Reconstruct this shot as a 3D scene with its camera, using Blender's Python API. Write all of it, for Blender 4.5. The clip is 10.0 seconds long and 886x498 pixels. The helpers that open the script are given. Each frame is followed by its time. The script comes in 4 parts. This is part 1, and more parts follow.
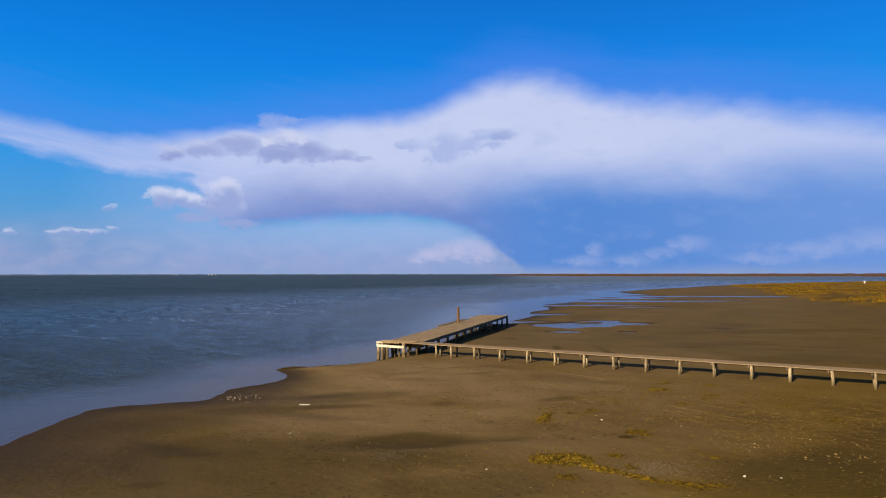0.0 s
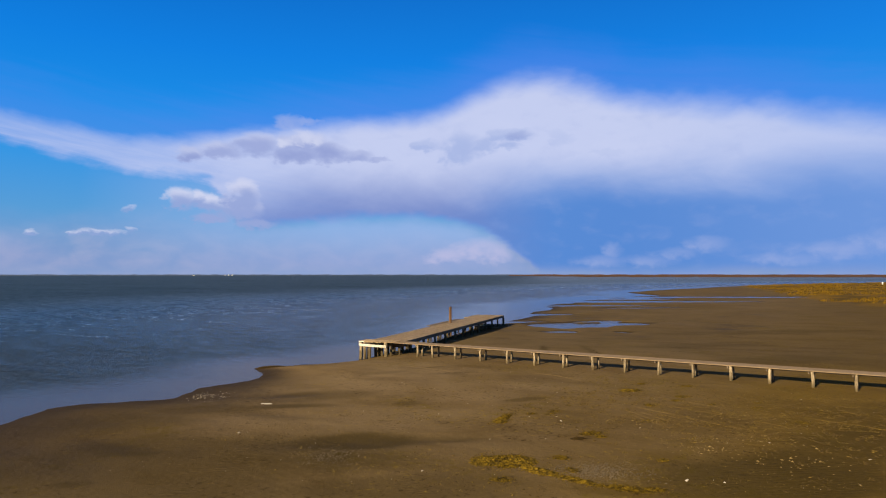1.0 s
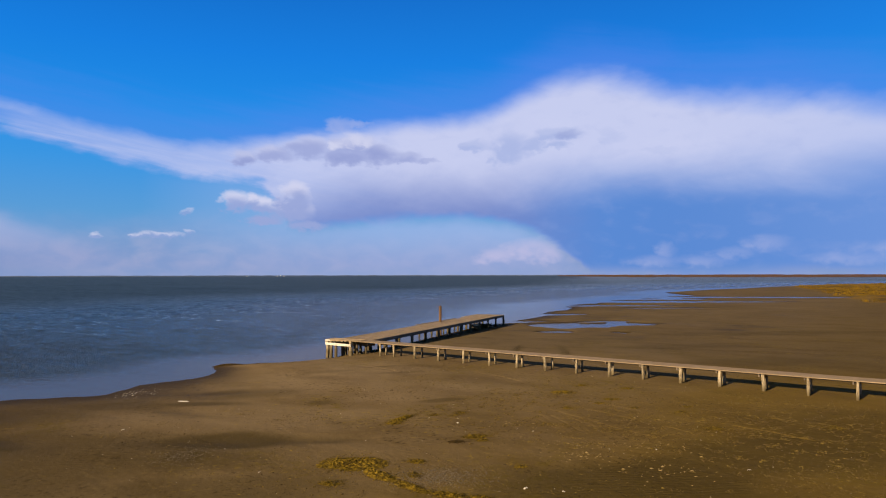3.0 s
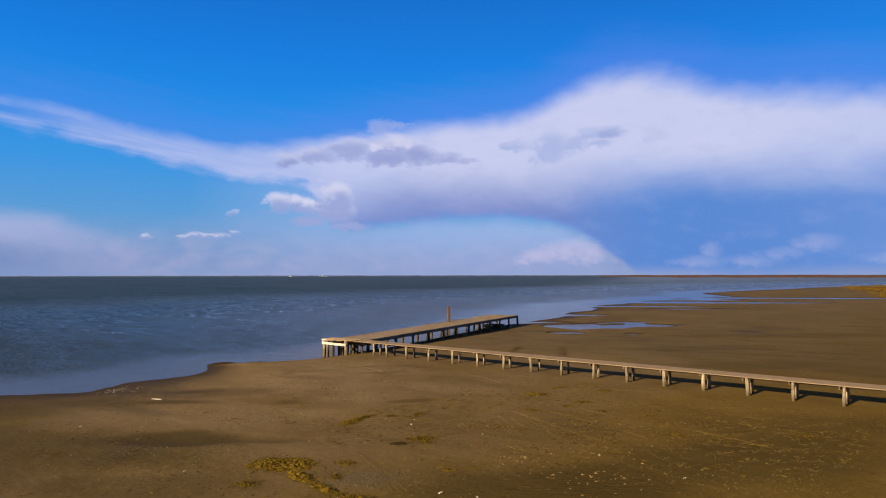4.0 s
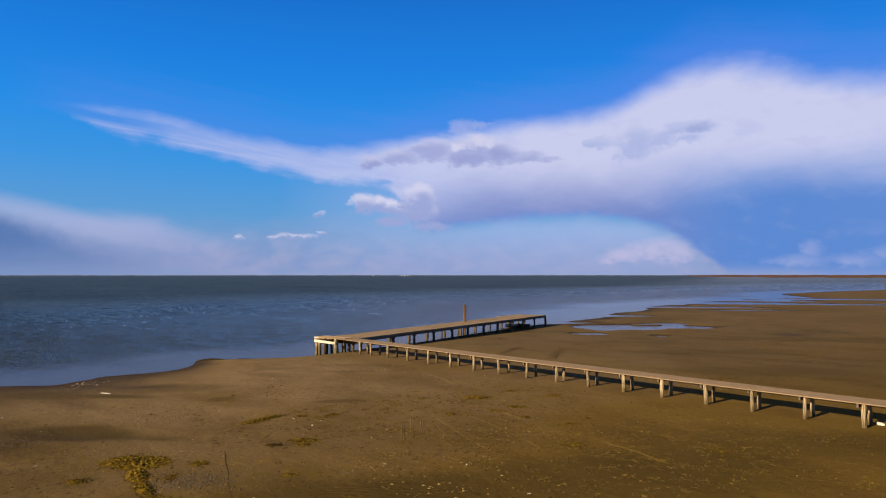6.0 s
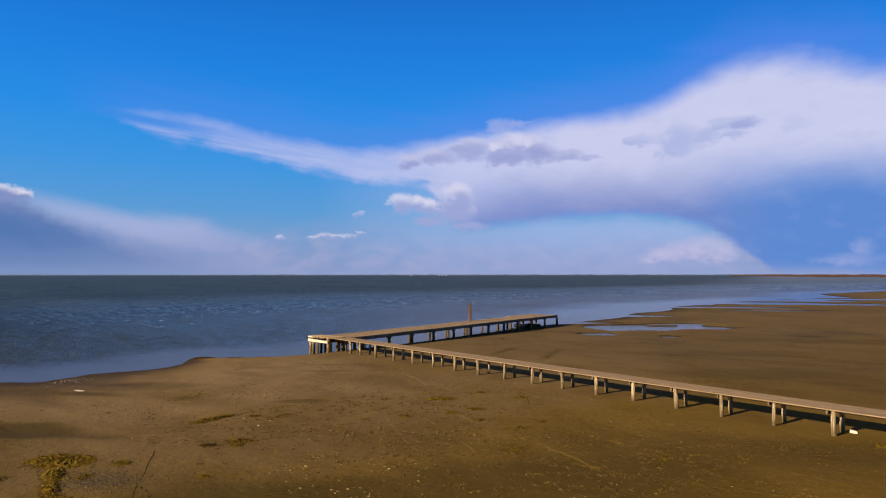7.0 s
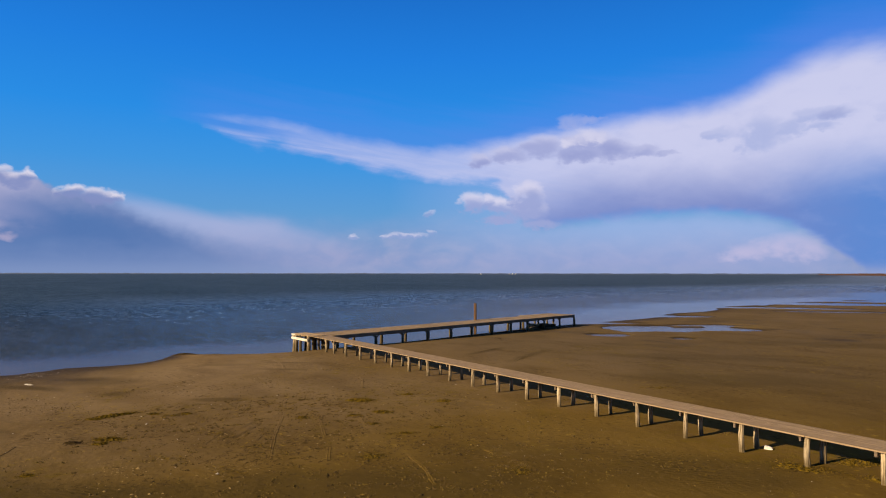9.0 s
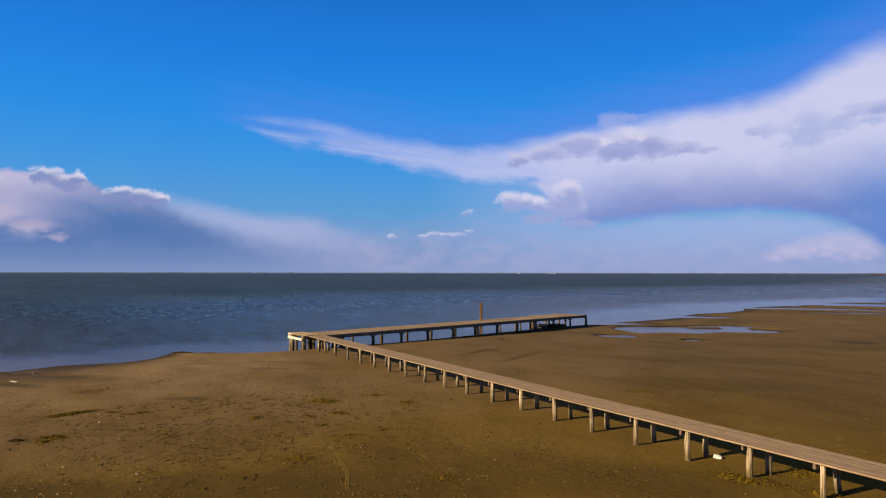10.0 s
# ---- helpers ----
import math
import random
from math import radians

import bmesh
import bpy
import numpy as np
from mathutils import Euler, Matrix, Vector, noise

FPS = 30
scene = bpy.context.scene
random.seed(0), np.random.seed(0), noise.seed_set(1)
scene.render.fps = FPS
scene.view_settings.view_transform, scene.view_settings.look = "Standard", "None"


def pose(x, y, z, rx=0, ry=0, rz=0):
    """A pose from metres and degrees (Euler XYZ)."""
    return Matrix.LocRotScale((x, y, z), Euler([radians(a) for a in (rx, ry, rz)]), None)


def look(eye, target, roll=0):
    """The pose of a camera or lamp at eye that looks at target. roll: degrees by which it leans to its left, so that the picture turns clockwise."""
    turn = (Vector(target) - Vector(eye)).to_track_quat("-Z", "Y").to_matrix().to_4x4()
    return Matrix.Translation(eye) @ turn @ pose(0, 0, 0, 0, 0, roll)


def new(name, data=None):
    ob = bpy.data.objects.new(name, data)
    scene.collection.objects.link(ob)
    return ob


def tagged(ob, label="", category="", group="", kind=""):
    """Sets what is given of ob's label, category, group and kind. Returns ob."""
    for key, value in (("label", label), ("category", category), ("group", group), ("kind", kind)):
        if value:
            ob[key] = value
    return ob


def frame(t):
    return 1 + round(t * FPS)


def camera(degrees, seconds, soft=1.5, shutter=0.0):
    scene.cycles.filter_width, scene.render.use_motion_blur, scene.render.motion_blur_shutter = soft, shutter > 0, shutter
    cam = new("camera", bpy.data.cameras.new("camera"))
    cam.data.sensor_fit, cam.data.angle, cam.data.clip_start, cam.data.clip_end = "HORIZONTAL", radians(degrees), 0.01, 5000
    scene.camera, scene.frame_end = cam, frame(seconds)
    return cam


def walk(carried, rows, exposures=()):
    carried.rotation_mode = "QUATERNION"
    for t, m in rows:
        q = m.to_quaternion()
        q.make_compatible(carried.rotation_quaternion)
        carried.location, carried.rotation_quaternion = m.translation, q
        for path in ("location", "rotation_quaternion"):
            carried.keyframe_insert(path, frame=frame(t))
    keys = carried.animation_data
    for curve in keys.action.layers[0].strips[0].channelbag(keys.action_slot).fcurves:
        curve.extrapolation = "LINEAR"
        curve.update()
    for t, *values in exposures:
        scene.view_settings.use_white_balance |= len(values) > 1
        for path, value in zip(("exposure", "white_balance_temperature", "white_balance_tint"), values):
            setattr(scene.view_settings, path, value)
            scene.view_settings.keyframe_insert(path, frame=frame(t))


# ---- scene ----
cam = camera(67.2, 10.0, soft=1.1)

# seconds, place along the walkway (x), out to sea of it (y), height (z), pitch, roll, heading
PATH = [
    (0.0, 27.493, -44.953, 6.500, 2.129, 0.067, 30.869),
    (0.5, 28.358, -44.021, 6.418, 2.156, 0.020, 31.478),
    (1.0, 29.416, -43.058, 6.350, 2.181, 0.002, 32.185),
    (1.5, 30.536, -42.027, 6.283, 2.202, 0.013, 32.865),
    (2.0, 31.731, -40.895, 6.223, 2.217, 0.041, 33.768),
    (2.5, 33.003, -39.679, 6.166, 2.221, 0.081, 34.936),
    (4.0, 36.892, -35.862, 6.081, 2.256, 0.083, 39.928),
    (4.5, 38.051, -34.472, 6.042, 2.255, 0.049, 41.737),
    (5.0, 39.192, -33.032, 6.018, 2.253, 0.022, 43.513),
    (5.5, 40.267, -31.528, 5.981, 2.242, 0.008, 45.251),
    (7.0, 43.101, -26.839, 5.891, 2.193, 0.021, 50.229),
    (7.5, 43.962, -25.251, 5.879, 2.158, 0.001, 51.816),
    (8.0, 44.751, -23.601, 5.874, 2.128, -0.010, 53.339),
    (8.5, 45.493, -21.961, 5.860, 2.106, -0.024, 54.810),
    (9.0, 46.217, -20.409, 5.815, 2.081, -0.046, 56.308),
    (9.5, 46.910, -18.826, 5.810, 2.054, -0.064, 57.999),
    (10.0, 47.526, -17.248, 5.816, 2.031, -0.082, 59.561),
]
walk(cam, [(t, pose(x, y, z, 90 + p, r, h)) for t, x, y, z, p, r, h in PATH],
     [(0.0, 1.06, 6450, 9.0), (2.5, 1.06, 6550, 12.0), (5.0, 1.06, 6700, 14.0), (10.0, 1.06, 6850, 16.0)])

WATER = -0.5          # level of the sea
SUN_EL, SUN_FROM = 22.0, (-0.10, -1.0)   # the sun stands low, behind the beach

# ---- node helpers ----


def srgb(r, g, b, k=1.0):
    def lin(c):
        c /= 255.0
        return (c / 12.92 if c <= 0.04045 else ((c + 0.055) / 1.055) ** 2.4) * k
    return (lin(r), lin(g), lin(b), 1.0)


class Net:
    """Small builder for node trees."""

    def __init__(self, tree):
        self.tree = tree

    def node(self, kind):
        return self.tree.nodes.new(kind)

    def plug(self, socket, value):
        if isinstance(value, bpy.types.NodeSocket):
            self.tree.links.new(value, socket)
        elif value is not None:
            socket.default_value = value

    def m(self, op, a, b=None, c=None, clamp=False):
        n = self.node("ShaderNodeMath")
        n.operation, n.use_clamp = op, clamp
        for socket, value in zip(n.inputs, (a, b, c)):
            self.plug(socket, value)
        return n.outputs[0]

    def node_smax(self, a, b):
        return self.m("SMOOTH_MAX", a, b, 0.5)

    def step(self, x, lo, hi):
        n = self.node("ShaderNodeMapRange")
        n.interpolation_type = "SMOOTHSTEP"
        self.plug(n.inputs[0], x)
        self.plug(n.inputs[1], lo)
        self.plug(n.inputs[2], hi)
        return n.outputs[0]

    def ramp(self, x, points, lo, hi):
        """A smooth function of x through (x, value in 0..1) points."""
        n = self.node("ShaderNodeValToRGB")
        n.color_ramp.interpolation = "LINEAR"
        e = n.color_ramp.elements
        while len(e) < len(points):
            e.new(0.5)
        for el, (px, v) in zip(e, points):
            el.position = (px - lo) / (hi - lo)
            el.color = (v, v, v, 1)
        self.plug(n.inputs[0], self.m("DIVIDE", self.m("SUBTRACT", x, lo), hi - lo))
        return n.outputs[0]

    def mix(self, f, a, b, how="MIX"):
        n = self.node("ShaderNodeMix")
        n.data_type, n.blend_type = "RGBA", how
        self.plug(n.inputs[0], f)
        self.plug(n.inputs[6], a)
        self.plug(n.inputs[7], b)
        return n.outputs[2]

    def noise(self, vector, scale, detail=3.0, rough=0.55, distort=0.0):
        n = self.node("ShaderNodeTexNoise")
        self.plug(n.inputs["Vector"], vector)
        n.inputs["Scale"].default_value = scale
        n.inputs["Detail"].default_value = detail
        n.inputs["Roughness"].default_value = rough
        n.inputs["Distortion"].default_value = distort
        return n.outputs["Fac"]

    def stretch(self, vector, scale, turn=(0, 0, 0)):
        n = self.node("ShaderNodeMapping")
        self.plug(n.inputs["Vector"], vector)
        n.inputs["Rotation"].default_value = turn
        n.inputs["Scale"].default_value = scale
        return n.outputs[0]

    def bump(self, height, strength, distance, normal=None):
        n = self.node("ShaderNodeBump")
        n.inputs["Strength"].default_value = strength
        n.inputs["Distance"].default_value = distance
        self.plug(n.inputs["Height"], height)
        if normal is not None:
            self.plug(n.inputs["Normal"], normal)
        return n.outputs[0]


# ---- world: a clear evening sky with banks of cloud ----


def build_world():
    world = bpy.data.worlds.new("sky")
    scene.world = world
    world.use_nodes = True
    tree = world.node_tree
    tree.nodes.clear()
    k = Net(tree)
    sky = k.node("ShaderNodeTexSky")
    sky.sky_type, sky.sun_disc = "NISHITA", False
    sky.sun_elevation = radians(SUN_EL)
    sky.sun_rotation = math.atan2(SUN_FROM[0], SUN_FROM[1])
    sky.ozone_density = 3.0
    sky.dust_density = 0.3
    way = k.node("ShaderNodeTexCoord").outputs["Generated"]
    axis = k.node("ShaderNodeSeparateXYZ")
    k.plug(axis.inputs[0], way)
    dx, dy, dz = axis.outputs
    # azimuth in degrees, growing to the right, from a bearing over the pier; elevation in degrees
    az = k.m("ADD", k.m("MULTIPLY", k.m("ARCTAN2", dx, dy), 57.2958), 30.87)
    el = k.m("MULTIPLY", k.m("ARCSINE", dz), 57.2958)

    def degrees(a, b, lean=0.0):
        n = k.node("ShaderNodeCombineXYZ")
        k.plug(n.inputs[0], k.m("MULTIPLY", az, a))
        k.plug(n.inputs[1], k.m("MULTIPLY", k.m("ADD", el, k.m("MULTIPLY", az, lean)), b))
        return n.outputs[0]

    def swing(n, gain=3.0):
        return k.m("MULTIPLY", k.m("SUBTRACT", n, 0.5), gain)

    wide = swing(k.noise(degrees(0.10, 0.22), 1.0, 5, 0.55, 0.3))       # whole masses
    puff = swing(k.noise(degrees(0.42, 0.75), 1.0, 4, 0.5, 0.25))       # heaps
    fluff = swing(k.noise(degrees(1.1, 1.6), 1.0, 4, 0.52, 0.2))        # their curls
    fibre = swing(k.noise(degrees(0.07, 0.9, 0.16), 1.0, 5, 0.6, 0.4))  # combed-out ice
    x = k.m("ADD", az, k.m("MULTIPLY", wide, 1.6))
    tail = k.ramp(az, [(-50, 1.0), (-34, 0.8), (-18, 0.35), (-4, 0.12), (40, 0.12)], -70, 70)
    y = k.m("ADD", el, k.m("ADD", k.m("MULTIPLY", wide, 0.6), k.m("MULTIPLY", k.m("MULTIPLY", fibre, 0.55), tail)))

    def curve(points, at=None):
        return k.m("MULTIPLY", k.ramp(x if at is None else at, [(a, b / 20.0) for a, b in points], -70, 70), 20.0)

    bend_a = k.m("ADD", az, k.m("ADD", k.m("MULTIPLY", puff, 1.0), k.m("MULTIPLY", fluff, 0.35)))
    bend_e = k.m("ADD", el, k.m("ADD", k.m("MULTIPLY", fluff, 0.30), k.m("MULTIPLY", wide, 0.25)))

    ruff = k.m("ADD", k.m("MULTIPLY", puff, 0.35), k.m("MULTIPLY", fluff, 0.50))

    def field(spots, lift=0.0):
        """High inside any of several puffs (azimuth, elevation, half width, half height), seen lift degrees higher up."""
        out = None
        e_at = k.m("ADD", bend_e, lift) if lift else bend_e
        for a, e, ra, re in spots:
            u = k.m("DIVIDE", k.m("SUBTRACT", bend_a, a), ra)
            v = k.m("DIVIDE", k.m("SUBTRACT", e_at, e), re)
            r = k.m("SUBTRACT", 1.0, k.m("ADD", k.m("MULTIPLY", u, u), k.m("MULTIPLY", v, v)))
            out = r if out is None else k.node_smax(out, r)
        return k.m("MAXIMUM", out, -3.0)

    def heaps(spots, rough=0.8, soft=1.0):
        """How much one mass out of several puffs covers."""
        return k.step(k.m("ADD", field(spots), k.m("MULTIPLY", ruff, rough)), -0.1, soft)

    def sunlit(spots, lift=0.55, rough=0.8):
        """One where a puff's top catches the sun, nought in its shaded base."""
        return k.step(k.m("ADD", field(spots, lift), k.m("MULTIPLY", ruff, rough)), 0.75, -0.55)

    # clear blue sky, paler towards the sea; unseen grey overhead added to neutralise shadows
    n = k.node("ShaderNodeValToRGB")
    e = n.color_ramp.elements
    tones = [(0.0, srgb(118, 160, 206)), (5.0, srgb(84, 158, 219)), (9.0, srgb(50, 152, 231)), (13.0, srgb(14, 143, 236)), (18.0, srgb(0, 128, 229)),
             (25.0, srgb(0, 105, 202)), (42.0, srgb(84, 94, 106)), (90.0, srgb(112, 110, 108))]
    while len(e) < len(tones):
        e.new(0.5)
    for stop, (deg, c) in zip(e, tones):
        stop.position, stop.color = deg / 90.0, c
    k.plug(n.inputs[0], k.m("DIVIDE", el, 90.0))
    air = k.mix(1.0, sky.outputs[0], (SKY, SKY, SKY, 1), "MULTIPLY")
    colour = k.mix(0.05, n.outputs[0], air)
    # low haze over the sea, rosy to one side
    haze = k.m("MULTIPLY", k.step(k.m("ADD", el, k.m("MULTIPLY", wide, 1.2)), 5.4, 0.6), 0.88)
    colour = k.mix(haze, colour, k.mix(k.step(puff, -0.6, 0.7), srgb(130, 156, 206), srgb(162, 171, 210)))
    # the veil of the great anvil cloud
    top = curve([(-60, 11.5), (-50, 12.3), (-46, 12.9), (-43, 13.0), (-39, 12.4), (-35, 11.8), (-30.3, 11.2), (-26.5, 10.8), (-22.4, 11.1), (-18, 11.9), (-13.6, 12.6),
                 (-9, 13.2), (-4, 13.6), (-1, 14.3), (1.5, 15.6), (4, 16.6), (7, 16.9), (11, 16.2), (15, 15.2), (20, 14.3), (27, 12.9), (34, 11.5), (45, 9.5), (60, 4.0)])
    low = curve([(-60, 12.2), (-46, 12.0), (-43.7, 11.1), (-39.5, 10.5), (-36.7, 9.6), (-33.8, 9.1), (-30.2, 8.5), (-26.4, 8.0), (-22.8, 8.0), (-20.6, 7.7), (-19.5, 6.6),
                 (-18.6, 4.4), (-16.7, 3.9), (-12.6, 4.4), (-8.9, 4.75), (-4, 4.9), (0, 4.4), (2.7, 3.5), (4.4, 2.1), (5.6, 0.9), (6.3, 0.0), (60, 0.0)])
    fade = k.ramp(az, [(-60, 0.45), (-30, 0.45), (-12, 0.6), (0, 0.8), (12, 1.0), (60, 1.0)], -70, 70)
    above = k.step(k.m("DIVIDE", k.m("SUBTRACT", top, k.m("ADD", y, k.m("MULTIPLY", puff, 0.22))), fade), -0.7, 2.3)
    under = k.step(k.m("ADD", k.m("SUBTRACT", y, low), k.m("MULTIPLY", puff, 0.35)), -0.25, 0.8)
    thin = k.ramp(az, [(-50, 0.0), (-45, 0.50), (-38, 0.66), (-28, 0.70), (-20, 0.90), (-8, 1.0), (40, 1.0), (60, 0.0)], -70, 70)
    comb = k.m("ADD", 1.0, k.m("MULTIPLY", k.m("SUBTRACT", k.step(fibre, -0.5, 0.55), 1.0), k.ramp(az, [(-56, 0.8), (-36, 0.5), (-20, 0.12), (-8, 0.0), (60, 0.0)], -70, 70)))
    # the tail parts into two prongs
    split = k.m("SUBTRACT", k.m("ADD", el, k.m("ADD", k.m("MULTIPLY", k.m("ADD", az, 44.0), 0.11), k.m("MULTIPLY", fibre, 0.25))), 12.1)
    gap = k.m("MULTIPLY", k.step(k.m("ABSOLUTE", split), 0.62, 0.1), k.ramp(az, [(-50, 0.95), (-42, 0.9), (-37.5, 0.25), (-34, 0.0)], -70, 70))
    veil = k.m("MULTIPLY", k.m("MULTIPLY", k.m("MULTIPLY", above, under), k.m("MULTIPLY", thin, comb)), k.m("SUBTRACT", 1.0, gap))
    halo = k.m("MULTIPLY", k.step(k.m("SUBTRACT", k.m("ADD", top, 2.4), k.m("ADD", y, k.m("MULTIPLY", fibre, 0.8))), -2.0, 3.2), k.m("MULTIPLY", under, k.m("MULTIPLY", thin, 0.50)))
    side = k.ramp(az, [(-60, 0.9), (-22, 0.8), (-14, 0.45), (-4, 0.36), (4, 0.28), (12, 0.22), (60, 0.16)], -70, 70)
    bright = k.step(k.m("ADD", k.m("ADD", el, k.m("MULTIPLY", wide, 1.2)), k.m("MULTIPLY", side, 5.0)), 6.2, 12.0)
    rain = k.step(k.m("ADD", az, k.m("MULTIPLY", puff, 1.2)), -3.0, 9.0)
    base = k.mix(rain, srgb(118, 141, 204), srgb(90, 140, 214))
    body = k.mix(bright, base, srgb(199, 208, 242))
    body = k.mix(k.m("MULTIPLY", k.m("MULTIPLY", k.step(wide, 0.0, 1.0), bright), 0.30), body, srgb(216, 221, 247))
    body = k.mix(k.m("MULTIPLY", k.step(puff, -0.1, 1.0), 0.22), body, srgb(156, 173, 224))
    east = k.step(az, 12.0, 34.0)
    body = k.mix(k.m("MULTIPLY", east, 0.28), body, srgb(150, 180, 238))
    colour = k.mix(halo, colour, srgb(96, 138, 238))
    colour = k.mix(veil, colour, body)
    # pale air under the arch, with a bright curl at its end
    arch = k.step(k.m("ADD", k.m("SUBTRACT", low, el), k.m("ADD", k.m("MULTIPLY", puff, 0.25), k.m("MULTIPLY", wide, 0.3))), -0.7, 1.0)
    span = k.ramp(az, [(-30, 0.0), (-20, 0.6), (-10, 0.85), (2, 0.9), (5.5, 0.5), (8, 0.0)], -70, 70)
    colour = k.mix(k.m("MULTIPLY", k.m("MULTIPLY", arch, span), 0.70), colour, k.mix(k.step(el, 0.5, 4.0), srgb(154, 172, 220), srgb(164, 190, 238)))
    curl = [(1.9, 2.1, 2.9, 1.2), (3.4, 1.7, 1.4, 1.1), (-1.0, 1.6, 2.4, 0.8)]
    colour = k.mix(k.m("MULTIPLY", heaps(curl, 0.6, 1.3), 0.66), colour, srgb(200, 197, 230))
    # wisps over the rain
    wisp = heaps([(12.9, 2.0, 1.1, 1.0), (12.0, 1.1, 2.6, 0.7), (15.7, 1.1, 2.6, 0.65), (17.8, 1.7, 2.4, 0.65), (20.3, 2.4, 2.2, 0.8), (25.5, 1.1, 3.4, 0.6), (29.0, 1.7, 3.8, 0.9), (32.8, 2.5, 3.4, 1.1)], 0.6, 2.1)
    colour = k.mix(k.m("MULTIPLY", wisp, 0.62), colour, srgb(182, 191, 231))
    # grey-violet heaps in front of the veil, their tops sunlit
    pall = heaps([(-20.0, 10.0, 3.2, 0.9), (-14.5, 10.6, 4.2, 1.4), (-10.0, 10.0, 3.8, 0.9), (-0.3, 10.8, 3.4, 1.4), (4.4, 11.6, 2.8, 0.8)], 0.7, 2.0)
    colour = k.mix(k.m("MULTIPLY", pall, 0.40), colour, srgb(170, 182, 228))
    scraps = [(-22.2, 9.65, 1.3, 0.75), (-19.8, 10.05, 1.8, 0.85), (-17.0, 10.7, 2.3, 1.2), (-13.2, 11.0, 2.4, 1.4), (-11.3, 10.3, 2.1, 1.2), (-13.9, 9.9, 2.2, 0.8), (-8.8, 10.1, 1.9, 0.65), (-6.7, 9.75, 1.0, 0.35),
              (0.1, 10.8, 2.3, 1.6), (-2.8, 11.0, 1.2, 0.6), (2.3, 11.0, 1.0, 0.9), (5.0, 11.85, 1.9, 0.65), (3.5, 11.8, 1.4, 0.6), (4.2, 10.9, 1.4, 0.4), (8.5, 11.5, 1.2, 0.8), (12.7, 10.2, 1.6, 0.4)]
    near = k.ramp(az, [(-24, 0.85), (-9, 0.85), (-5, 0.75), (5.5, 0.75), (7.5, 0.3), (20, 0.25)], -70, 70)
    shade = k.mix(k.step(az, -7.0, -3.0), srgb(156, 169, 218), srgb(166, 183, 229))
    crown = k.m("MULTIPLY", sunlit(scraps, 0.6, 0.5), k.ramp(az, [(-22, 0.6), (-15, 0.8), (-13, 0.9), (-11, 0.6), (-8, 0.3), (8, 0.3)], -70, 70))
    colour = k.mix(k.m("MULTIPLY", heaps(scraps, 0.45, 0.9), near), colour, k.mix(crown, shade, srgb(206, 213, 242)))
    lone = heaps([(-14.3, 12.7, 1.9, 0.65), (-12.9, 12.8, 1.2, 0.4)], 0.5, 1.2)
    colour = k.mix(k.m("MULTIPLY", lone, 0.55), colour, srgb(176, 188, 232))
    tuft = heaps([(-13.2, 11.4, 1.6, 0.8), (-12.4, 11.2, 1.1, 0.7), (-14.6, 11.0, 0.9, 0.5)], 0.6, 1.2)
    colour = k.mix(k.m("MULTIPLY", tuft, 0.85), colour, srgb(214, 219, 244))
    # the shaded right half of the foremost heap
    gloom = heaps([(-11.0, 10.5, 1.5, 0.9), (-13.4, 9.9, 1.5, 0.5), (-22.0, 9.45, 0.9, 0.35), (5.2, 11.8, 1.3, 0.4)], 0.6, 1.5)
    colour = k.mix(k.m("MULTIPLY", gloom, 0.42), colour, srgb(132, 147, 205))
    # bright heaps at the edge of the veil and small ones below
    edge = [(-23.0, 6.1, 1.5, 1.15), (-21.6, 6.3, 1.1, 0.8), (-20.5, 5.9, 1.8, 0.85), (-18.1, 6.8, 1.4, 1.3), (-18.4, 5.4, 2.2, 1.3), (-20.7, 4.6, 1.9, 0.5), (-17.0, 4.2, 1.8, 0.5)]
    colour = k.mix(k.m("MULTIPLY", heaps(edge, 0.5, 0.9), 0.9), colour, k.mix(k.m("MULTIPLY", sunlit(edge, 0.8, 0.7), k.step(k.m("ADD", el, k.m("MULTIPLY", puff, 0.5)), 4.4, 6.0)), srgb(154, 170, 219), srgb(216, 219, 243)))
    small = [(-26.6, 5.0, 0.75, 0.35), (-28.5, 3.15, 2.1, 0.28), (-30.3, 3.1, 0.45, 0.3), (-26.8, 3.4, 0.55, 0.35), (-32.9, 3.1, 0.6, 0.3)]
    colour = k.mix(k.m("MULTIPLY", heaps(small, 0.9, 1.2), 0.7), colour, k.mix(sunlit(small, 0.25, 0.8), srgb(148, 168, 218), srgb(214, 217, 242)))
    # the bank over the open sea: a grey-blue body, a pale flank and sunlit heads
    ridge = curve([(-70, 8.0), (-63, 7.5), (-60, 7.4), (-57, 7.1), (-55.3, 6.3), (-52, 5.8), (-49.5, 4.9), (-46, 3.7), (-42, 2.7), (-38, 1.8), (-34, 0.9), (-28, 0.0)], az)
    over = k.m("SUBTRACT", ridge, k.m("ADD", el, k.m("ADD", k.m("MULTIPLY", puff, 0.30), k.m("MULTIPLY", fluff, 0.22))))
    bank = k.m("MULTIPLY", k.step(k.m("DIVIDE", over, k.ramp(az, [(-54, 0.5), (-50, 1.6), (-44, 2.4)], -70, 70)), -0.2, 1.0), k.ramp(az, [(-70, 1.0), (-50, 0.97), (-45, 0.85), (-38, 0.45), (-29, 0.0)], -70, 70))
    flank = curve([(-62, 6.0), (-52, 6.2), (-49, 5.8), (-44.5, 5.0), (-40.4, 4.7), (-36, 3.6), (-30, 1.5), (-26, 0.0)], az)
